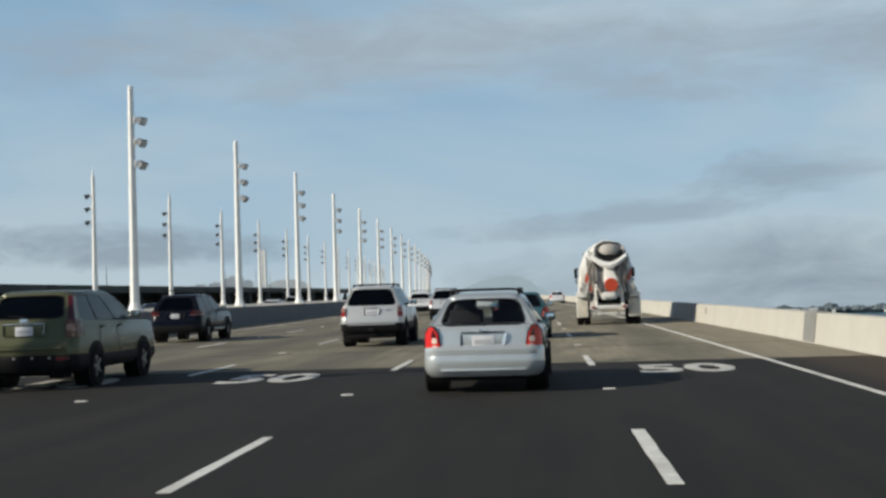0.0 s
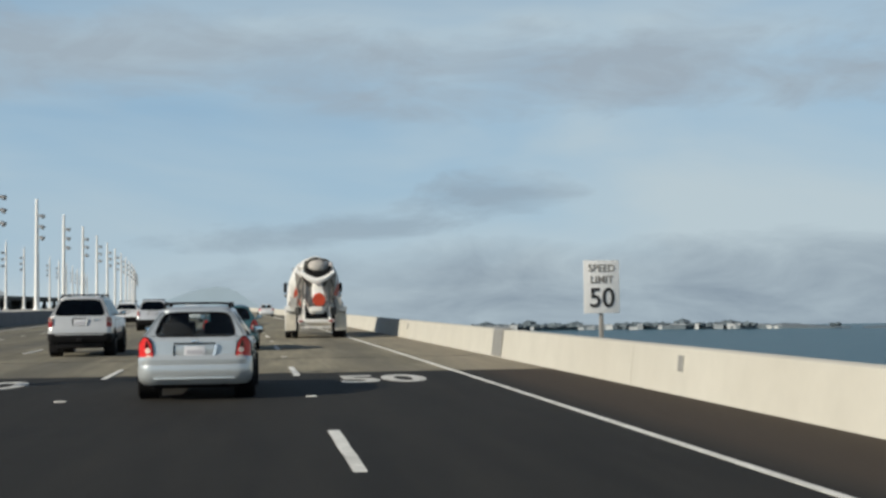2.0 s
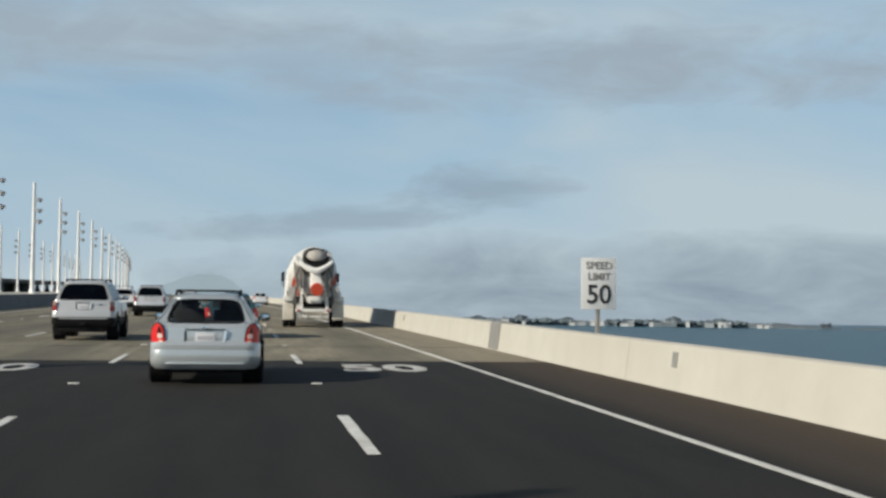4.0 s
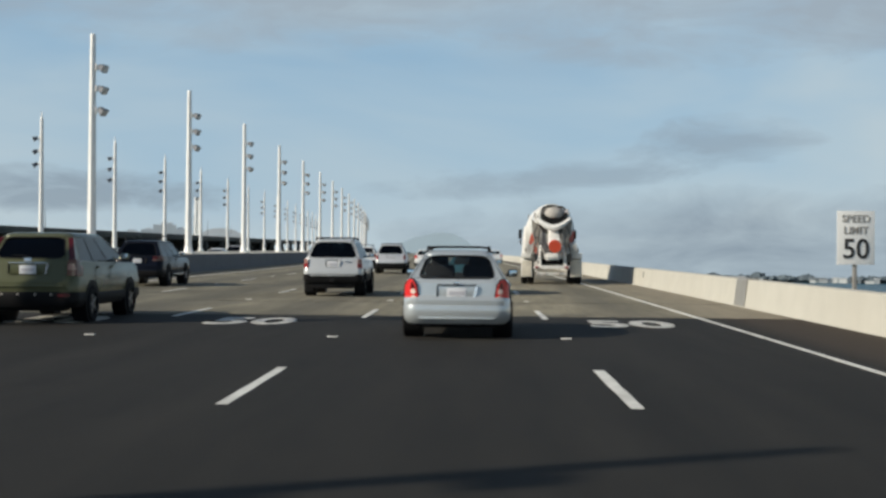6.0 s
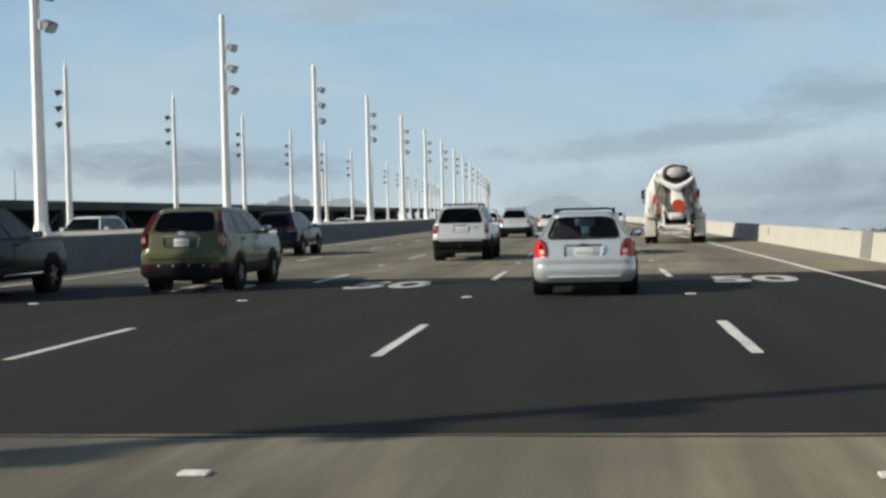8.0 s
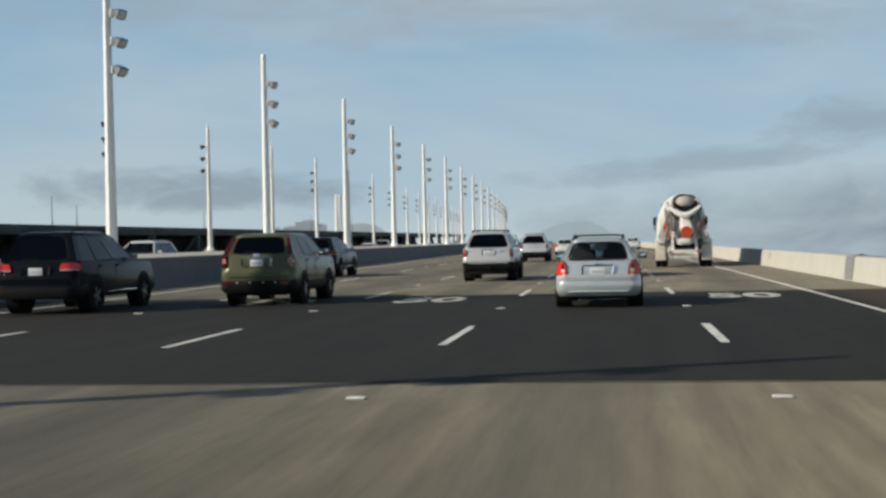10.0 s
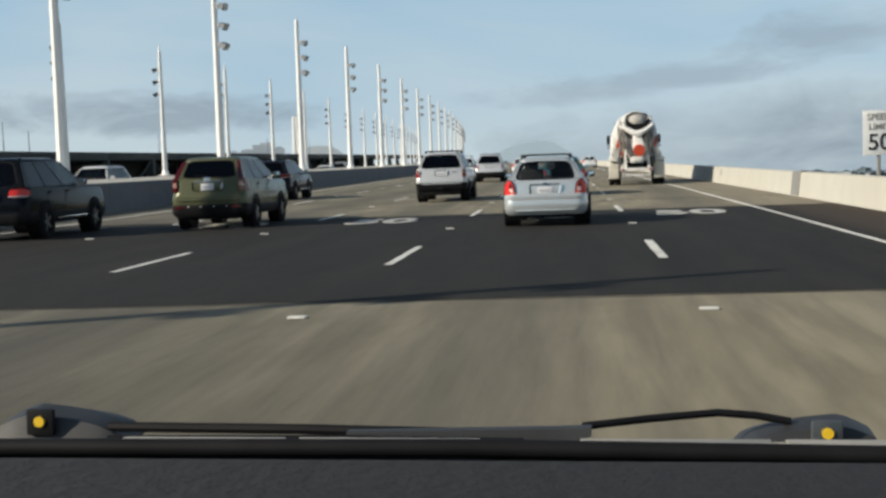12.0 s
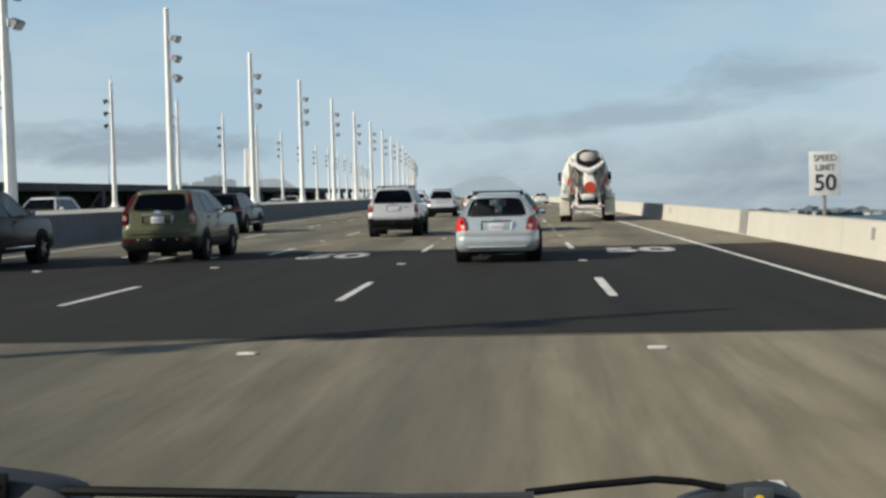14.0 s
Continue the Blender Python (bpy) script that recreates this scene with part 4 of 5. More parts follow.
OFFROAD = dict(paint=PALE_SILVER, L=4.53, W=1.76, H=1.72, belt=1.16, clear=0.42, yrb=0.09, yfb=3.25, yrt=0.38, yft=2.65, hwt=0.62, corner=0.16, gate=0.05,
               bays=(0.33, 0.66), rear_pillar=0.09, side_pillar=0.16, rear_glass=GLASS_BLUE, axles=(0.98, 3.68), wheel=0.36, tyre_w=0.25, bumper_top=0.66, bumper=BLACK, plate_z=0.97,
               seats=((1.25, (-0.36, 0.36)), (2.2, (-0.38, 0.38))), rack=(0.56, 0.5, 2.4, 1.76, (0.7, 1.9)), flaps=BLACK, mirror=BLACK, cladding=BLACK, recess=0.40, glint_mat=PALE_SILVER,
               lamps=(("tail_lamp", DIM_RED_LENS, [(0.74, 0.84), (0.874, 0.84), (0.868, 0.99), (0.74, 0.99)], 0.025, 0.18),
                      ("signal_lens", DULL_LENS, [(0.74, 1.0), (0.868, 1.0), (0.858, 1.12), (0.75, 1.12)], 0.027, 0.16)),
               extras=(("badge", CHROME, (0.45, 0.035, 1.05), (0.16, 0.01, 0.03)), ("hitch", BLACK, (0, -0.05, 0.48), (0.16, 0.08, 0.10)), ("valance", BLACK, (0, 0.22, 0.37), (1.30, 0.30, 0.26)), ("bumper_lip", PALE_SILVER, (0, -0.012, 0.635), (1.36, 0.04, 0.03)), ("tailgate_seam", BLACK, (0, 0.038, 0.70), (1.42, 0.012, 0.012))))
CROSSOVER = dict(paint=OLIVE, L=4.52, W=1.82, H=1.70, belt=1.17, clear=0.32, yrb=0.13, yfb=3.35, yrt=0.50, yft=2.55, hwt=0.67, corner=0.26, gate=0.06,
                 bays=(0.34, 0.64), rear_pillar=0.17, rear_pillar_top=0.10, rw=0.10, side_pillar=0.34, rear_glass=GLASS_DARK, axles=(0.98, 3.60), wheel=0.345, tyre_w=0.22, bumper_top=0.60, bumper=BLACK, plate_z=1.0, cladding=BLACK,
                 seats=((1.3, (-0.36, 0.36)), (2.2, (-0.38, 0.38))), recess=0.72, recess_mat=OLIVE, handle=CHROME,
                 lamps=(("tail_lamp", DARK_RED_LENS, [(0.72, 0.90), (0.90, 0.88), (0.90, 1.02), (0.87, 1.18), (0.74, 1.18)], 0.045, 0.24),
                        ("upper_tail_lamp", DARK_RED_LENS, [(0.735, 1.18), (0.86, 1.18), (0.70, 1.60), (0.61, 1.60)], 0.0, 0.07),
                        ("signal_lens", DULL_LENS, [(0.735, 1.0), (0.87, 1.0), (0.84, 1.11), (0.75, 1.11)], 0.030, 0.02),
                        ("bumper_reflector", DARK_RED_LENS, [(0.58, 0.50), (0.80, 0.50), (0.80, 0.56), (0.58, 0.56)], -0.040, 0.03)),
                 extras=tuple(("parking_sensor", MIXER_STEEL, (x, -0.03, 0.545), (0.045, 0.012, 0.04)) for x in (-0.46, -0.16, 0.16, 0.46)) + (("badge", CHROME, (0, 0.045, 1.17), (0.14, 0.012, 0.08)), ("bumper_crease", OLIVE, (0, 0.0, 0.70), (1.34, 0.05, 0.05)), ("valance", BLACK, (0, 0.30, 0.29), (1.34, 0.34, 0.12)), ("tailgate_seam", BLACK, (0, 0.05, 0.80), (1.3, 0.012, 0.012))))
LUXURY = dict(paint=CHARCOAL, L=4.75, W=1.93, H=1.82, belt=1.17, clear=0.36, yrb=0.14, yfb=3.45, yrt=0.50, yft=2.65, hwt=0.64, corner=0.26, gate=0.06,
              bays=(0.32, 0.62), rear_pillar=0.14, side_pillar=0.26, rear_glass=GLASS_BLUE, axles=(1.02, 3.87), wheel=0.37, tyre_w=0.25, bumper_top=0.66, plate_z=0.94, cladding=BLACK,
              seats=((1.35, (-0.38, 0.38)), (2.25, (-0.4, 0.4))), recess=0.66, recess_mat=CHARCOAL, glint_mat=BLACK, rack=(0.60, 0.6, 2.4, 1.86, ()),
              lamps=(("tail_lamp", RED_LENS, [(0.56, 0.985), (0.945, 0.985), (0.935, 1.10), (0.84, 1.135), (0.60, 1.11)], 0.035, 0.26),
                     ("signal_lens", WHITE_LENS, [(0.57, 0.958), (0.93, 0.958), (0.93, 0.980), (0.56, 0.980)], 0.036, 0.24)),
              extras=(("side_step", CHROME, (0.985, 2.45, 0.44), (0.05, 1.7, 0.04)), ("side_step", CHROME, (-0.985, 2.45, 0.44), (0.05, 1.7, 0.04))))


def sized(base, **k):
    d = dict(base)
    d.update(k)
    return d


def on_road(x, y):
    return pose(*deck(x, y, 0.007), 0, 0, heading(y))


vehicle("hatchback", "silver compact hatchback with roof rack and red tail lamps", HATCH, on_road(-0.35, 29.93) @ pose(0, 0, 0, 0, 0, -1.3))
vehicle("off_road_car", "pale silver boxy off-road car with dark bumper and mud flaps", OFFROAD, on_road(-4.25, 47.2))
vehicle("crossover", "olive green crossover with tall red tail lamps", CROSSOVER, on_road(-8.30, 32.9))
vehicle("luxury_suv", "black sport utility car with chrome side steps", LUXURY, on_road(-12.48, 30.2))
vehicle("dark_suv", "dark blue sport utility car beside the median wall", sized(LUXURY, paint=NAVY, recess_mat=NAVY, W=1.86, H=1.70, belt=1.12, lamps=tuple((kind, DARK_RED_LENS if mat is RED_LENS else DULL_LENS, pts, y0, depth) for kind, mat, pts, y0, depth in LUXURY["lamps"])), on_road(-12.33, 55.4))
PICK = sized(OFFROAD, paint=PEWTER, W=1.80, H=1.74, bumper=BLACK, flaps=None, cladding=None, clear=0.30, recess=0.5)
vehicle("people_carrier", "pale grey people carrier further ahead in traffic", PICK, on_road(-4.60, 82.9))
vehicle("estate_car", "white estate car further ahead in traffic", sized(PICK, paint=WHITE_CAR, H=1.62), on_road(-7.50, 101.0))
SALOON = sized(HATCH, paint=TEAL, H=1.42, rack=None, L=4.5, mirror=TEAL)
vehicle("saloon_car", "teal saloon car ahead of the hatchback", SALOON, on_road(-0.06, 49.8))
vehicle("saloon_car", "white saloon car far ahead", sized(SALOON, paint=WHITE_CAR, mirror=WHITE_CAR), on_road(4.30, 155.4))
vehicle("saloon_car", "white saloon car far ahead", sized(SALOON, paint=WHITE_CAR, mirror=WHITE_CAR), on_road(-3.40, 117.2))
vehicle("saloon_car", "dark blue saloon car far ahead", sized(SALOON, paint=NAVY, mirror=NAVY), on_road(0.15, 101.0))
vehicle("saloon_car", "maroon saloon car far ahead", sized(SALOON, paint=RED_CAR, mirror=RED_CAR), on_road(0.40, 133.3))
vehicle("saloon_car", "silver saloon car far ahead", sized(SALOON, paint=SILVER), on_road(-3.30, 145.3))
# oncoming cars on the far carriageway
for i, (x, y, base, p) in enumerate(((-21.0, 61.0, PICK, WHITE_CAR), (-25.0, 96.0, SALOON, SILVER), (-21.2, 118.0, SALOON, WHITE_CAR), (-25.0, 150.0, PICK, PEWTER), (-21.2, 84.0, SALOON, NAVY))):
    o = vehicle("oncoming_car", "oncoming car beyond the median wall", sized(base, paint=p, mirror=p), pose(*deck(x, y, 0.007), 0, 0, 180 + heading(y)), "oncoming cars")


# ---------------------------------------------------------------- concrete mixer
def mixer_truck(m):
    t = thing("concrete_mixer_truck", "dusty white concrete mixer truck with orange stripes", "truck", m)
    # drum: lathe about an axis that rises to the rear
    base, ax = Vector((0, 6.6, 1.80)), Vector((0, -1.0, 0.17)).normalized()
    side, up = Vector((1, 0, 0)), Vector((1, 0, 0)).cross(ax) * -1
    prof = [(0.0, 0.5), (0.25, 0.74), (0.9, 0.96), (1.8, 1.08), (2.9, 1.10), (3.7, 1.04), (4.5, 0.90), (5.2, 0.76), (5.75, 0.66), (5.8, 0.60)]
    K = 36
    bm = bmesh.new()
    rings = []
    for d, r in prof:
        c = base + ax * d
        rings.append([c + side * r * math.cos(2 * math.pi * k / K) + up * r * math.sin(2 * math.pi * k / K) for k in range(K)])
    loft(bm, rings, (True, False))
    drum = part("drum", bm, MIXER_WHITE, t)
    # slanting orange bands laid on the drum
    for k0, d0, dl in ((21.0, 2.3, 2.3), (32.2, 2.5, 1.5)):
        bm = bmesh.new()
        left, right = [], []
        for i in range(19):
            d = d0 + dl * i / 18
            r = float(np.interp(d, [p[0] for p in prof], [p[1] for p in prof])) + 0.03
            c = base + ax * d
            for lst, w in ((left, 0), (right, 0.50)):
                a = 2 * math.pi * (k0 / K) + 0.10 * (4.0 - d) * (1 if k0 < 25 else -1) + w
                lst.append(c + side * r * math.cos(a) + up * r * math.sin(a))
        for a, b, c, d in zip(left, left[1:], right[1:], right):
            vs = [bm.verts.new(p) for p in (a, b, c, d)]
            bm.faces.new(vs)
        bmesh.ops.remove_doubles(bm, verts=bm.verts, dist=1e-5)
        bmesh.ops.solidify(bm, geom=bm.faces[:], thickness=0.006)
        part("stripe", bm, MIXER_ORANGE, drum)
    mouth = base + ax * 5.78
    bm = bmesh.new()
    rings = []
    for d, r in ((0.02, 0.62), (0.05, 0.56), (-0.5, 0.50), (-0.55, 0.02)):
        c = mouth + ax * d
        rings.append([c + side * r * math.cos(2 * math.pi * k / K) + up * r * math.sin(2 * math.pi * k / K) for k in range(K)])
    loft(bm, rings, (False, True))
    part("drum_mouth", bm, BLACK, drum)
    # charging hopper: a rounded grey bowl above the mouth
    bm = bmesh.new()
    rows = []
    for f in range(10):
        u = -0.55 + 1.50 * f / 9
        r = math.sqrt(max(0.015, 1 - abs(u) ** 2.6))
        rows.append([(0.10 + 0.43 * r * math.cos(radians(a)), 0.42 + 0.40 * r * math.sin(radians(a)), 2.97 + 0.30 * u) for a in range(0, 360, 15)])
    loft(bm, rows)
    part("hopper", bm, HOPPER_GREY, t)
    bm = bmesh.new()   # dark rubber rim over the hopper
    tube(bm, [(-0.42, 0.30, 2.92), (-0.36, 0.30, 3.12), (-0.22, 0.28, 3.24), (0.10, 0.26, 3.28), (0.44, 0.28, 3.25), (0.58, 0.30, 3.12), (0.62, 0.30, 2.94)], 0.042, 8)
    part("hopper_rim", bm, GEAR_AND_SHADE, t)
    for x, z in ((-0.50, 3.02), (0.66, 3.02)):   # bright shoulders carrying the work lamps
        bm = bmesh.new()
        tube(bm, [(x, 0.34, z - 0.30), (x * 1.04, 0.32, z - 0.08), (x * 0.96, 0.30, z + 0.14)], 0.055, 8)
        part("hopper_shoulder", bm, MIXER_WHITE, t)
    bm = bmesh.new()
    box(bm, (0.60, 0.12, 3.06), (0.13, 0.10, 0.10), 0.02)
    part("work_lamp", bm, WHITE_LENS, t)
    bm = bmesh.new()   # black strip stands in for the shade in the slot between hopper and collector
    rows = []
    for i in range(17):
        u = -1 + 2 * i / 16
        x, z = 0.10 + 0.52 * u, 2.60 + 0.34 * abs(u) ** 1.5
        w = 0.05 + 0.07 * (1 - u * u)
        rows.append([(x, 0.09, z - w), (x, 0.09, z + w), (x, 0.40, z + w), (x, 0.40, z - w)])
    loft(bm, rows)
    part("mouth_slot_shade", bm, BLACK, t)
    # white collector below it: a thick smile with straight raised arms
    bm = bmesh.new()
    rows = []
    for i in range(17):
        u = -1 + 2 * i / 16
        x, z = 0.06 + 0.70 * u, 2.38 + 0.38 * abs(u) ** 1.75
        w = 0.125 - 0.03 * abs(u) ** 4
        bow = 0.10 * (1 - u * u)
        rows.append([(x, 0.10 - bow, z - w), (x, 0.06 - bow, z), (x, 0.10 - bow, z + w), (x, 0.40, z + w), (x, 0.40, z - w)])
    loft(bm, rows)
    part("collector", bm, COLLECTOR_WHITE, t, "bright white collector lip")
    bm = bmesh.new()   # dark disc painting the shade round the drum mouth
    ellipse = [(0.05 + 0.64 * math.cos(radians(a)), 0.60, 2.78 + 0.50 * math.sin(radians(a))) for a in range(0, 360, 15)]
    plate_of(bm, ellipse, (0, 0.06, 0))
    part("mouth_shade", bm, GEAR_AND_SHADE, t, "dark disc painting the shade round the drum mouth")
    # dark plate standing in for the V of shadow below the collector
    bm = bmesh.new()
    plate_of(bm, [(-0.52, 0.42, 2.46), (0.58, 0.42, 2.46), (0.40, 0.42, 2.16), (0.05, 0.42, 2.08), (-0.34, 0.42, 2.16)], (0, 0.10, 0))
    part("collector_shade", bm, GEAR_AND_SHADE, t)
    bm = bmesh.new()   # shaded gear behind the collector
    box(bm, (0, 0.52, 1.85), (0.92, 0.10, 1.3), 0.03)
    for z in (1.45, 1.75, 2.05):
        box(bm, (0, 0.46, z), (0.86, 0.04, 0.05), 0.012)
    part("drive_guard", bm, HOPPER_GREY, t)
    for sd in (-1, 1):
        bm = bmesh.new()
        tube(bm, [(sd * 0.62, 0.35, 1.05), (sd * 0.50, 0.40, 2.3), (sd * 0.72, 0.42, 3.0)], 0.035, 8)
        part("hopper_post", bm, MIXER_STEEL, t)
        bm = bmesh.new()
        tube(bm, [(sd * 0.52 + 0.05, 0.10, 0.78), (sd * 0.50, 0.12, 1.35), (sd * 0.46, 0.26, 1.62)], 0.055, 8)
        part("chute_arm", bm, MIXER_WHITE, t)
        bm = bmesh.new()
        tube(bm, [(sd * 0.46, 0.14, 1.55), (sd * 0.30, 0.06, 1.30)], 0.05, 8)
        tube(bm, [(sd * 0.62, 0.3, 2.0), (sd * 0.86, 0.4, 1.5), (sd * 0.95, 0.4, 1.25)], 0.04, 8)
        part("brace", bm, MIXER_STEEL, t)
    # dark gear round the drum's rear bearing, hoses and boxes
    for sd in (-1, 1):
        bm = bmesh.new()
        plate_of(bm, [(sd * 0.50, 0.56, 2.45), (sd * 0.86, 0.56, 2.75), (sd * 0.80, 0.56, 2.1), (sd * 0.62, 0.56, 1.5)], (0, 0.12, 0))
        part("bearing_bracket", bm, MIXER_STEEL, t)
        bm = bmesh.new()
        tube(bm, [(sd * 0.60, 0.30, 2.50), (sd * 0.74, 0.25, 2.15), (sd * 0.66, 0.22, 1.75), (sd * 0.78, 0.24, 1.40), (sd * 0.70, 0.28, 1.0)], 0.035, 8)
        part("hose", bm, GEAR_AND_SHADE, t)
        bm = bmesh.new()
        box(bm, (sd * 0.74, 0.42, 1.12), (0.22, 0.3, 0.34), 0.03)
        part("valve_box", bm, GEAR_AND_SHADE, t)
        bm = bmesh.new()
        rod(bm, (sd * 1.0, 0.40, 1.42), (sd * 1.0, 0.62, 1.42), 0.14, 0.14, 16)
        part("lamp_can", bm, MIXER_STEEL, t)
    # discharge chute swung to the middle, its end seen as an orange ring
    bm = bmesh.new()
    rows = []
    for f in range(6):
        c = Vector((0.05 + 0.05 * f / 5, 0.25 - 0.30 * f / 5, 2.32 - 0.62 * f / 5))
        r = 0.20 + 0.06 * f / 5
        rows.append([c + Vector((r * math.cos(radians(a)), 0.3 * r * math.sin(radians(a)), 0.9 * r * math.sin(radians(a)))) for a in range(0, 360, 20)])
    loft(bm, rows)
    part("chute", bm, MIXER_WHITE, t)
    bm = bmesh.new()
    rod(bm, (0.12, -0.05, 1.62), (0.12, -0.22, 1.58), 0.26, 0.26, 26)
    part("chute_end", bm, MIXER_ORANGE, t, "faded orange chute end")
    bm = bmesh.new()
    plate_of(bm, [(-0.36, -0.05, 1.28), (0.42, -0.05, 1.28), (0.30, -0.05, 1.02), (-0.24, -0.05, 1.02)], (0, 0.35, 0))
    box(bm, (0.02, 0.1, 1.20), (0.5, 0.5, 0.22), 0.06)
    part("chute_tray", bm, MIXER_WHITE, t)
    # frame, tail beam, lamps
    bm = bmesh.new()
    for x in (-0.42, 0.42):
        box(bm, (x, 4.4, 0.95), (0.12, 8.4, 0.26), 0.01)
    for y in (0.4, 2.2, 4.5, 6.6, 8.0):
        box(bm, (0, y, 0.95), (0.9, 0.14, 0.2), 0.01)
    part("chassis", bm, BLACK, t)
    bm = bmesh.new()
    box(bm, (0, 0.06, 0.72), (1.5, 0.14, 0.13), 0.02)
    box(bm, (0, 0.10, 0.46), (1.2, 0.10, 0.08), 0.02)
    part("tail_beam", bm, MIXER_WHITE, t)
    for sd in (-1, 1):
        bm = bmesh.new()
        box(bm, (sd * 0.62, -0.03, 0.72), (0.16, 0.05, 0.08), 0.015)
        part("tail_lamp", bm, DIM_RED_LENS, t)
        bm = bmesh.new()   # folded spare chute and step irons beside the tail
        loft(bm, [[(sd * (0.92 + 0.13 * math.cos(radians(a))), 0.30, z + 0.10 * math.sin(radians(a))) for a in range(180, 361, 30)] + [(sd * (0.92 + 0.10 * math.cos(radians(a))), 0.30, z + 0.07 * math.sin(radians(a))) for a in range(360, 179, -30)] for z in (1.30, 1.52, 1.74)])
        part("folded_chute", bm, MIXER_WHITE, t)
        bm = bmesh.new()
        tube(bm, [(sd * 0.30, 0.02, 0.70), (sd * 0.30, -0.02, 0.36), (sd * 0.62, -0.02, 0.36), (sd * 0.62, 0.02, 0.70)], 0.022, 6)
        part("step_iron", bm, MIXER_STEEL, t)
        bm = bmesh.new()   # fender and its stay
        rings = []
        for i in range(9):
            a = radians(200 - 220 * i / 8)
            rings.append([(sd * x, 1.25 + r * math.cos(a), 0.55 + r * math.sin(a)) for x, r in ((0.80, 0.66), (1.28, 0.66), (1.28, 0.70), (0.80, 0.70))])
        loft(bm, rings)
        part("fender", bm, MIXER_WHITE, t)
        bm = bmesh.new()
        plate_of(bm, [(sd * 0.84, 0.50, 0.34), (sd * 1.24, 0.50, 0.32), (sd * 1.24, 0.50, 0.98), (sd * 0.98, 0.50, 1.04), (sd * 0.84, 0.50, 0.96)], (0, 0.03, 0))
        part("mud_flap", bm, MUDGUARD, t, "dusty tan mud flap")
        bm = bmesh.new()
        box(bm, (sd * 1.05, 0.62, 1.22), (0.46, 0.5, 0.22), 0.04)
        tube(bm, [(sd * 0.55, 0.35, 1.0), (sd * 0.80, 0.38, 1.30), (sd * 1.05, 0.45, 1.28)], 0.05, 8)
        part("side_box", bm, MIXER_WHITE, t)
        for y in (1.25, 2.6):
            for x in (0.86, 1.14):
                wheel(t, sd * x, y, 0.52, 0.26, sd, MIXER_STEEL)
        wheel(t, sd * 1.08, 7.9, 0.52, 0.30, sd, MIXER_STEEL)
        bm = bmesh.new()
        rod(bm, (sd * 0.95, 4.2, 1.0), (sd * 0.95, 5.6, 1.0), 0.28, 0.28, 18)
        part("fuel_tank", bm, MIXER_WHITE, t)
        bm = bmesh.new()   # mirror on its bracket
        tube(bm, [(sd * 1.12, 8.3, 2.35), (sd * 1.30, 8.35, 2.45), (sd * 1.30, 8.35, 1.75), (sd * 1.15, 8.3, 1.7)], 0.018, 6)
        mb = part("mirror_bracket", bm, BLACK, t)
        bm = bmesh.new()
        box(bm, (sd * 1.32, 8.33, 2.20), (0.15, 0.08, 0.42), 0.03)
        part("mirror", bm, BLACK, mb)
        bm = bmesh.new()
        box(bm, (sd * 1.32, 8.285, 1.88), (0.14, 0.02, 0.15), 0.008)
        part("spot_mirror", bm, CHROME, mb)
    # cab
    bm = bmesh.new()
    loft(bm, [ring(1.18, 6.9, 9.1, 0.62, 0.12), ring(1.22, 6.9, 9.2, 1.1, 0.12), ring(1.22, 6.9, 9.15, 1.7, 0.12), ring(1.12, 6.95, 8.7, 2.55, 0.14), ring(0.95, 7.1, 8.5, 2.68, 0.14)])
    cab = part("cab", bm, MIXER_WHITE, t)
    for sd in (-1, 1):
        bm = bmesh.new()
        plate_of(bm, [(sd * 1.225, 7.5, 1.72), (sd * 1.225, 8.7, 1.72), (sd * 1.15, 8.45, 2.42), (sd * 1.15, 7.5, 2.42)], (sd * 0.012, 0, 0))
        part("side_window", bm, BLACK, cab)
        bm = bmesh.new()
        box(bm, (sd * 1.12, 7.9, 0.95), (0.36, 1.25, 0.2), 0.05)
        part("cab_fender", bm, MIXER_WHITE, cab)
    bm = bmesh.new()
    plate_of(bm, [(-0.8, 6.885, 1.8), (0.8, 6.885, 1.8), (0.75, 6.93, 2.4), (-0.75, 6.93, 2.4)], (0, -0.012, 0))
    part("rear_window", bm, BLACK, cab)
    bm = bmesh.new()
    rod(bm, (-0.9, 6.75, 1.2), (-0.9, 6.75, 3.1), 0.07, 0.07, 12)
    part("exhaust_pipe", bm, CHROME, t)
    bm = bmesh.new()
    rod(bm, (0.85, 6.55, 1.3), (0.85, 6.55, 2.5), 0.22, 0.22, 16)
    part("water_tank", bm, MIXER_WHITE, t)
    return t


mixer_truck(pose(*deck(3.31, 62.37, 0.005), 0, 0, heading(63) - 2.5))


# ---------------------------------------------------------------- speed sign on the parapet
sign = thing("road_sign", "white speed limit sign on a post at the parapet", "sign", pose(*deck(7.5, 35.2, 0.62), 0, 0, 4))
bm = bmesh.new()
box(bm, (0, 0.05, 0.45), (0.08, 0.06, 2.2), 0.01)
part("post", bm, MIXER_STEEL, sign)
bm = bmesh.new()
box(bm, (0, 0, 1.10), (0.76, 0.02, 1.07), 0.006)
panel = part("panel", bm, SIGN_WHITE, sign)
for word, size, z, mat in (("SPEED", 0.21, 1.47, MIXER_STEEL), ("LIMIT", 0.21, 1.24, MIXER_STEEL), ("50", 0.55, 0.86, SIGN_BLACK)):
    me = text_mesh(word, size, 0.004, "lettering", size * 0.012)
    me.materials.append(mat)
    num = new("lettering", me)
    num.parent = panel
    num.matrix_basis = pose(0, -0.016, z, 90, 0, 0)

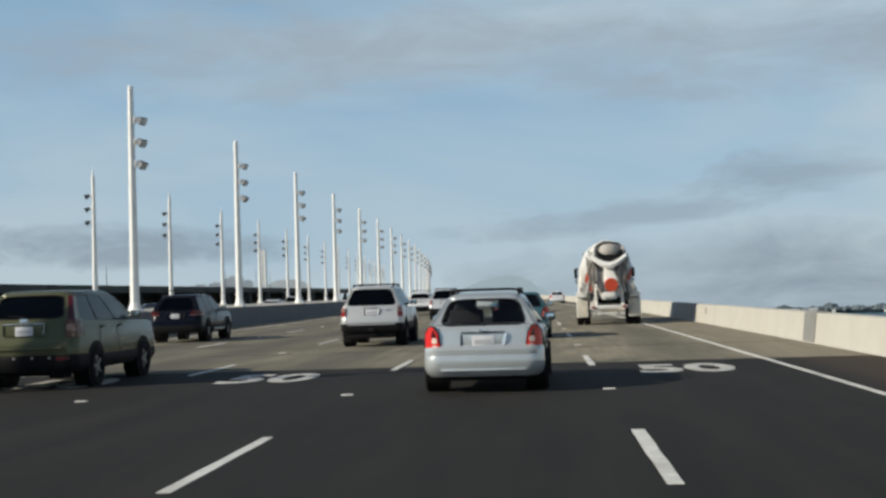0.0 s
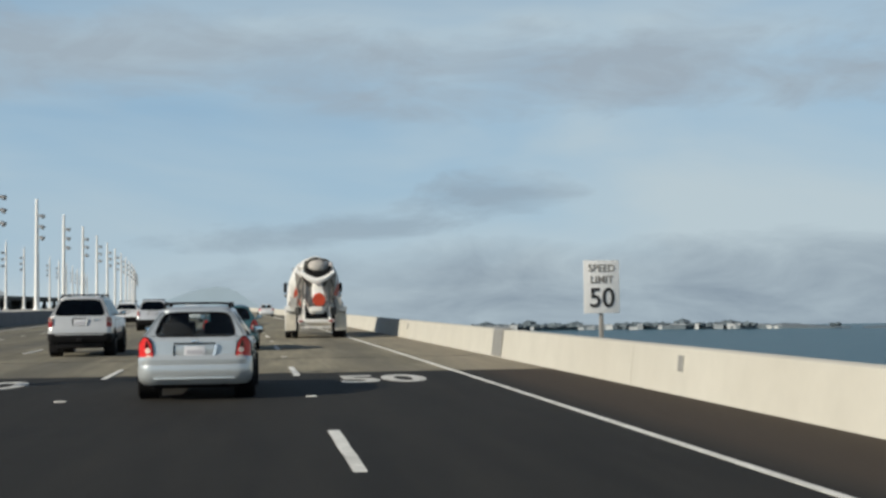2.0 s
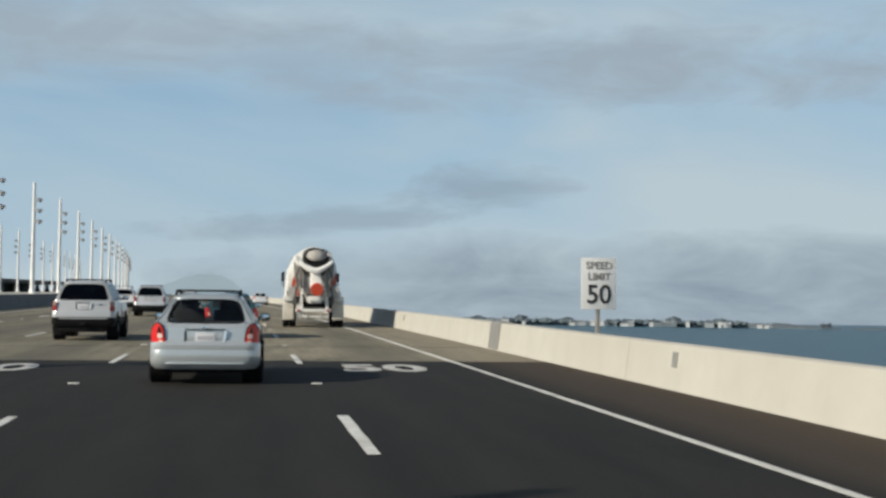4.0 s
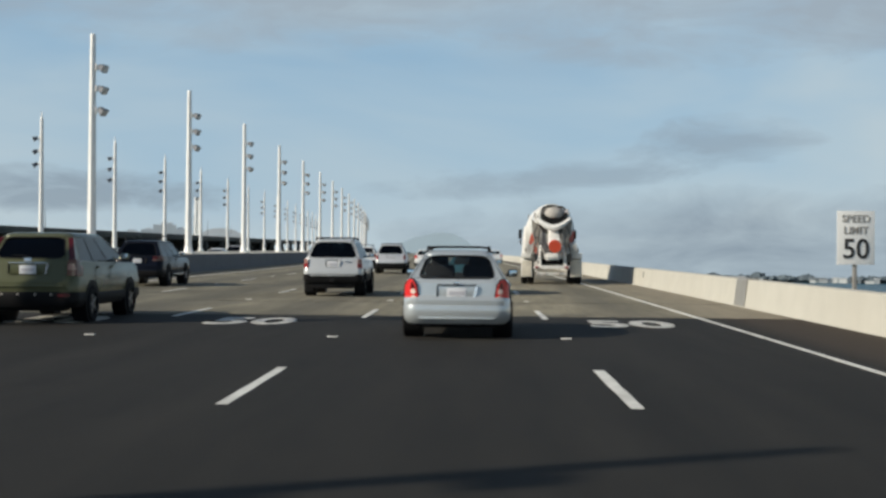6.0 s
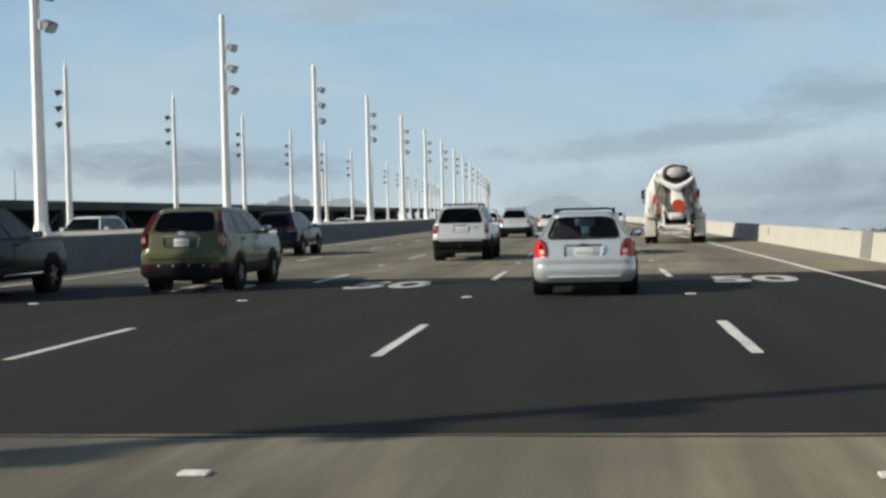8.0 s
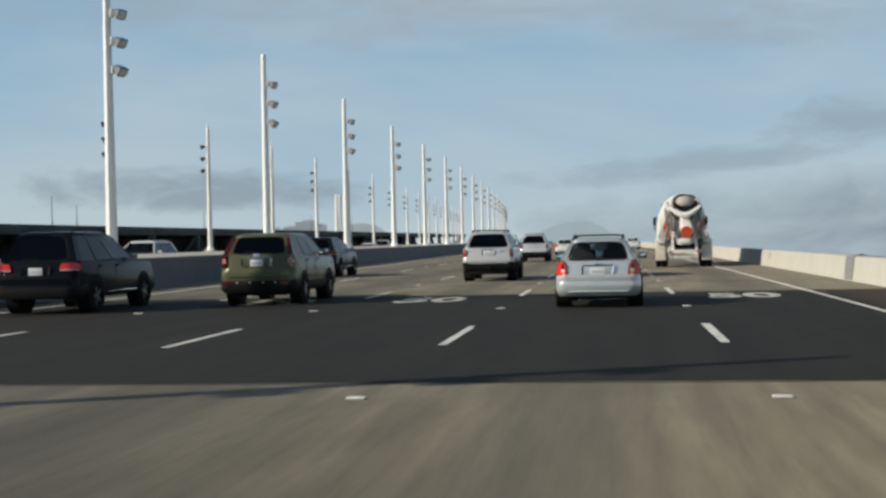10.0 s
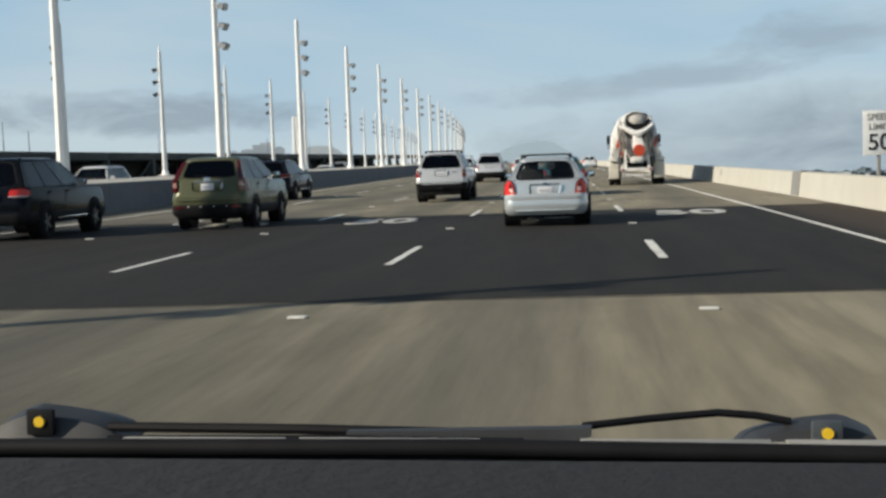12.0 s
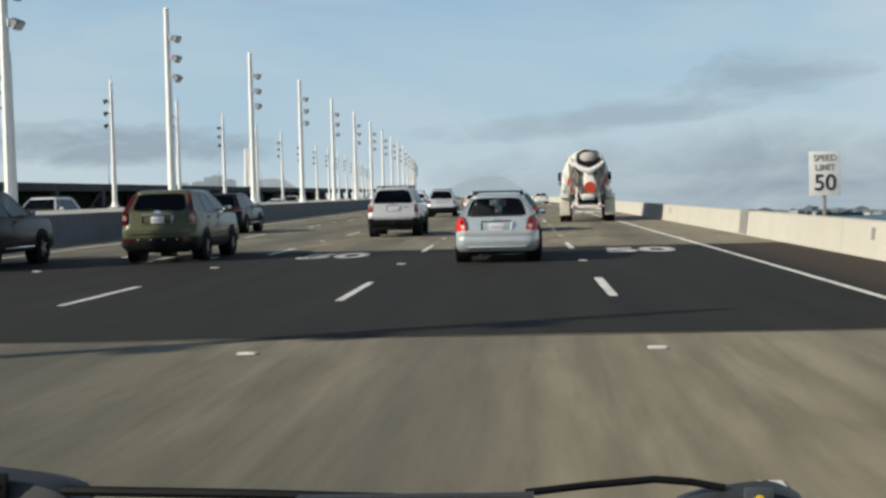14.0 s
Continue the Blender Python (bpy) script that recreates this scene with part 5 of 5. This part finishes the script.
# speed figures painted on the lanes
for x in (-8.2, -4.4, -0.57, 2.95):
    me = text_mesh("50", 1.85, 0.003, "speed_figures", 0.045)
    me.materials.append(WORN_PAINT)
    fig = new("speed_figures", me)
    fig.parent = road
    fig.matrix_basis = pose(*deck(x, 34.4, 0.009), 0, 0, heading(35)) @ Matrix.Diagonal((0.92, 1.6, 1, 1))


# ---------------------------------------------------------------- roadside at the start of the bridge
fill = thing("ground", "dusty embankment beside the bridge approach", "ground", kind="structure")
part("bank", box(bmesh.new(), (-43.4, -2.0, SEA / 2 - 0.6), (17.0, 116.0, -SEA + 1.1), 0.2), material("dusty_ground", (0.26, 0.22, 0.16), 0.95, vary=0.25, grain=1.5, bump=0.3, dirt=(0.17, 0.15, 0.10)), fill)
FROND = material("dry_palm_frond", (0.13, 0.145, 0.055), 0.7, vary=0.3, grain=6, dirt=(0.22, 0.19, 0.09))
PALM_BARK = material("orange_brown_palm_bark", (0.40, 0.21, 0.085), 0.9, vary=0.3, grain=9, bump=0.5, dirt=(0.28, 0.13, 0.06))
SCREEN = material("dark_led_screen", (0.055, 0.058, 0.058), 0.5, vary=0.06, grain=30)


def palm(m, h, tied, seed):
    """A transplanted date palm: trunk, boot ball and fronds tied up in an onion shape."""
    rng = random.Random(seed)
    t = thing("palm_tree", "newly planted date palm with fronds tied up", "palm tree", m, "roadside palms")
    bm = bmesh.new()
    rows = []
    for i in range(22):
        f = i / 21
        r = 0.30 - 0.05 * f + 0.02 * (i % 2)
        rows.append([((r + rng.uniform(-0.012, 0.012)) * math.cos(2 * math.pi * k / 14) + 0.10 * f * f, (r + rng.uniform(-0.012, 0.012)) * math.sin(2 * math.pi * k / 14), h * f) for k in range(14)])
    loft(bm, rows)
    part("trunk", bm, PALM_BARK, t)
    bm = bmesh.new()
    rows = []
    for i in range(12):
        f = i / 11
        r = 0.34 + 0.24 * math.sin(math.pi * min(1, 0.1 + f * 0.85)) ** 0.6 + 0.035 * (i % 2)
        rows.append([((r + 0.03 * ((k + i) % 2)) * math.cos(2 * math.pi * k / 16) + 0.1, (r + 0.03 * ((k + i) % 2)) * math.sin(2 * math.pi * k / 16), h - 0.15 + 1.15 * f) for k in range(16)])
    loft(bm, rows)
    part("boot_ball", bm, PALM_BARK, t)
    for k in range(54):
        a = 2 * math.pi * k / 54 + rng.uniform(-0.1, 0.1)
        out = rng.uniform(0.75, 1.12)
        top = h + tied + rng.uniform(-0.35, 0.35)
        bm = bmesh.new()
        left, right, mid = [], [], []
        for i in range(8):
            f = i / 7
            r = 0.42 + out * math.sin(math.pi * min(1.0, f * 1.15) ** 0.8) * (1 - 0.45 * f) - 0.30 * f
            z = h + 0.72 + (top - h - 0.72) * f - 0.35 * math.sin(math.pi * min(1, f * 2.2)) * (1 if f < 0.45 else 0)
            w = 0.10 * math.sin(math.pi * (0.12 + 0.84 * f))
            c = Vector((r * math.cos(a) + 0.1, r * math.sin(a), z))
            s = Vector((-math.sin(a), math.cos(a), 0)) * w
            left.append(c - s)
            right.append(c + s)
            mid.append(c + Vector((math.cos(a), math.sin(a), 0)) * 0.05)
        vl, vm, vr = ([bm.verts.new(p) for p in lst] for lst in (left, mid, right))
        for i in range(7):
            bm.faces.new((vl[i], vm[i], vm[i + 1], vl[i + 1]))
            bm.faces.new((vm[i], vr[i], vr[i + 1], vm[i + 1]))
        part("frond", bm, FROND, t)
    return t


for i, (y, h, tied) in enumerate(((14.0, 4.6, 3.6), (26.0, 4.2, 3.0), (38.0, 4.4, 3.9), (50.0, 4.3, 3.9))):
    palm(pose(-38.0 - 0.3 * i, y, -0.05, 0, 0, 40 * i), h, tied, 11 + i)
bill = thing("billboard", "blank dark electronic message board on a white column", "billboard", pose(-42.5, 24.0, -0.05, 0, 0, 8))
part("column", rod(bmesh.new(), (-3.6, 0, 0), (-3.6, 0, 8.6), 0.55, 0.50, 24), STEEL_WHITE, bill)
part("screen", box(bmesh.new(), (0.6, -0.52, 10.9), (9.4, 0.10, 3.1), 0.02), SCREEN, bill)
part("side_panel", box(bmesh.new(), (-4.95, -0.50, 10.9), (1.5, 0.12, 3.3), 0.02), BLACK, bill)
part("casing", box(bmesh.new(), (0, 0.0, 10.9), (11.6, 0.9, 3.4), 0.05), LAMP_GREY, bill)
part("catwalk", box(bmesh.new(), (0, -0.3, 9.0), (12.6, 1.9, 0.14), 0.02), STEEL_WHITE, bill)
part("support_beam", box(bmesh.new(), (-0.4, 0.0, 8.75), (11.0, 0.6, 0.34), 0.03), STEEL_WHITE, bill)
for x in (-5.8, -3.0, -0.2, 2.6, 5.8):
    part("bracket", box(bmesh.new(), (x, -0.75, 9.12), (0.10, 1.0, 0.20), 0.01), STEEL_WHITE, bill)
for z in (9.4, 10.4, 11.4, 12.4):
    part("ladder_rung", rod(bmesh.new(), (5.95, -0.4, z), (5.95, 0.4, z), 0.03, 0.03, 8), STEEL_WHITE, bill)
high_mast = thing("high_mast", "very tall thin white lighting mast", "mast", pose(-40.5, 44.0, -0.05))
part("shaft", rod(bmesh.new(), (0, 0, 0), (0, 0, 30), 0.30, 0.14, 12), STEEL_WHITE, high_mast)
part("base_plate", box(bmesh.new(), (0, 0, 0.05), (0.9, 0.9, 0.1), 0.02), STEEL_WHITE, high_mast)

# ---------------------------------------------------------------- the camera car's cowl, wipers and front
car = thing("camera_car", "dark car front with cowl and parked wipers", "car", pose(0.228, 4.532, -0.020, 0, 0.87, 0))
bm = bmesh.new()
loft(bm, [ring(0.80, -0.35, 2.05, 0.30, 0.25), ring(0.90, -0.4, 2.2, 0.5, 0.3), ring(0.90, -0.4, 2.2, 0.75, 0.3, drop=0.05, yw=0.9), ring(0.86, -0.35, 2.1, 0.95, 0.3, drop=0.18, yw=0.9), ring(0.75, -0.3, 1.9, 1.02, 0.3, drop=0.22, yw=0.9)])
part("body", bm, CHARCOAL, car)
for sd in (-1, 1):
    wheel(car, sd * 0.80, 1.35, 0.33, 0.21, sd, RIM)
    wheel(car, sd * 0.80, -0.05, 0.33, 0.21, sd, RIM)
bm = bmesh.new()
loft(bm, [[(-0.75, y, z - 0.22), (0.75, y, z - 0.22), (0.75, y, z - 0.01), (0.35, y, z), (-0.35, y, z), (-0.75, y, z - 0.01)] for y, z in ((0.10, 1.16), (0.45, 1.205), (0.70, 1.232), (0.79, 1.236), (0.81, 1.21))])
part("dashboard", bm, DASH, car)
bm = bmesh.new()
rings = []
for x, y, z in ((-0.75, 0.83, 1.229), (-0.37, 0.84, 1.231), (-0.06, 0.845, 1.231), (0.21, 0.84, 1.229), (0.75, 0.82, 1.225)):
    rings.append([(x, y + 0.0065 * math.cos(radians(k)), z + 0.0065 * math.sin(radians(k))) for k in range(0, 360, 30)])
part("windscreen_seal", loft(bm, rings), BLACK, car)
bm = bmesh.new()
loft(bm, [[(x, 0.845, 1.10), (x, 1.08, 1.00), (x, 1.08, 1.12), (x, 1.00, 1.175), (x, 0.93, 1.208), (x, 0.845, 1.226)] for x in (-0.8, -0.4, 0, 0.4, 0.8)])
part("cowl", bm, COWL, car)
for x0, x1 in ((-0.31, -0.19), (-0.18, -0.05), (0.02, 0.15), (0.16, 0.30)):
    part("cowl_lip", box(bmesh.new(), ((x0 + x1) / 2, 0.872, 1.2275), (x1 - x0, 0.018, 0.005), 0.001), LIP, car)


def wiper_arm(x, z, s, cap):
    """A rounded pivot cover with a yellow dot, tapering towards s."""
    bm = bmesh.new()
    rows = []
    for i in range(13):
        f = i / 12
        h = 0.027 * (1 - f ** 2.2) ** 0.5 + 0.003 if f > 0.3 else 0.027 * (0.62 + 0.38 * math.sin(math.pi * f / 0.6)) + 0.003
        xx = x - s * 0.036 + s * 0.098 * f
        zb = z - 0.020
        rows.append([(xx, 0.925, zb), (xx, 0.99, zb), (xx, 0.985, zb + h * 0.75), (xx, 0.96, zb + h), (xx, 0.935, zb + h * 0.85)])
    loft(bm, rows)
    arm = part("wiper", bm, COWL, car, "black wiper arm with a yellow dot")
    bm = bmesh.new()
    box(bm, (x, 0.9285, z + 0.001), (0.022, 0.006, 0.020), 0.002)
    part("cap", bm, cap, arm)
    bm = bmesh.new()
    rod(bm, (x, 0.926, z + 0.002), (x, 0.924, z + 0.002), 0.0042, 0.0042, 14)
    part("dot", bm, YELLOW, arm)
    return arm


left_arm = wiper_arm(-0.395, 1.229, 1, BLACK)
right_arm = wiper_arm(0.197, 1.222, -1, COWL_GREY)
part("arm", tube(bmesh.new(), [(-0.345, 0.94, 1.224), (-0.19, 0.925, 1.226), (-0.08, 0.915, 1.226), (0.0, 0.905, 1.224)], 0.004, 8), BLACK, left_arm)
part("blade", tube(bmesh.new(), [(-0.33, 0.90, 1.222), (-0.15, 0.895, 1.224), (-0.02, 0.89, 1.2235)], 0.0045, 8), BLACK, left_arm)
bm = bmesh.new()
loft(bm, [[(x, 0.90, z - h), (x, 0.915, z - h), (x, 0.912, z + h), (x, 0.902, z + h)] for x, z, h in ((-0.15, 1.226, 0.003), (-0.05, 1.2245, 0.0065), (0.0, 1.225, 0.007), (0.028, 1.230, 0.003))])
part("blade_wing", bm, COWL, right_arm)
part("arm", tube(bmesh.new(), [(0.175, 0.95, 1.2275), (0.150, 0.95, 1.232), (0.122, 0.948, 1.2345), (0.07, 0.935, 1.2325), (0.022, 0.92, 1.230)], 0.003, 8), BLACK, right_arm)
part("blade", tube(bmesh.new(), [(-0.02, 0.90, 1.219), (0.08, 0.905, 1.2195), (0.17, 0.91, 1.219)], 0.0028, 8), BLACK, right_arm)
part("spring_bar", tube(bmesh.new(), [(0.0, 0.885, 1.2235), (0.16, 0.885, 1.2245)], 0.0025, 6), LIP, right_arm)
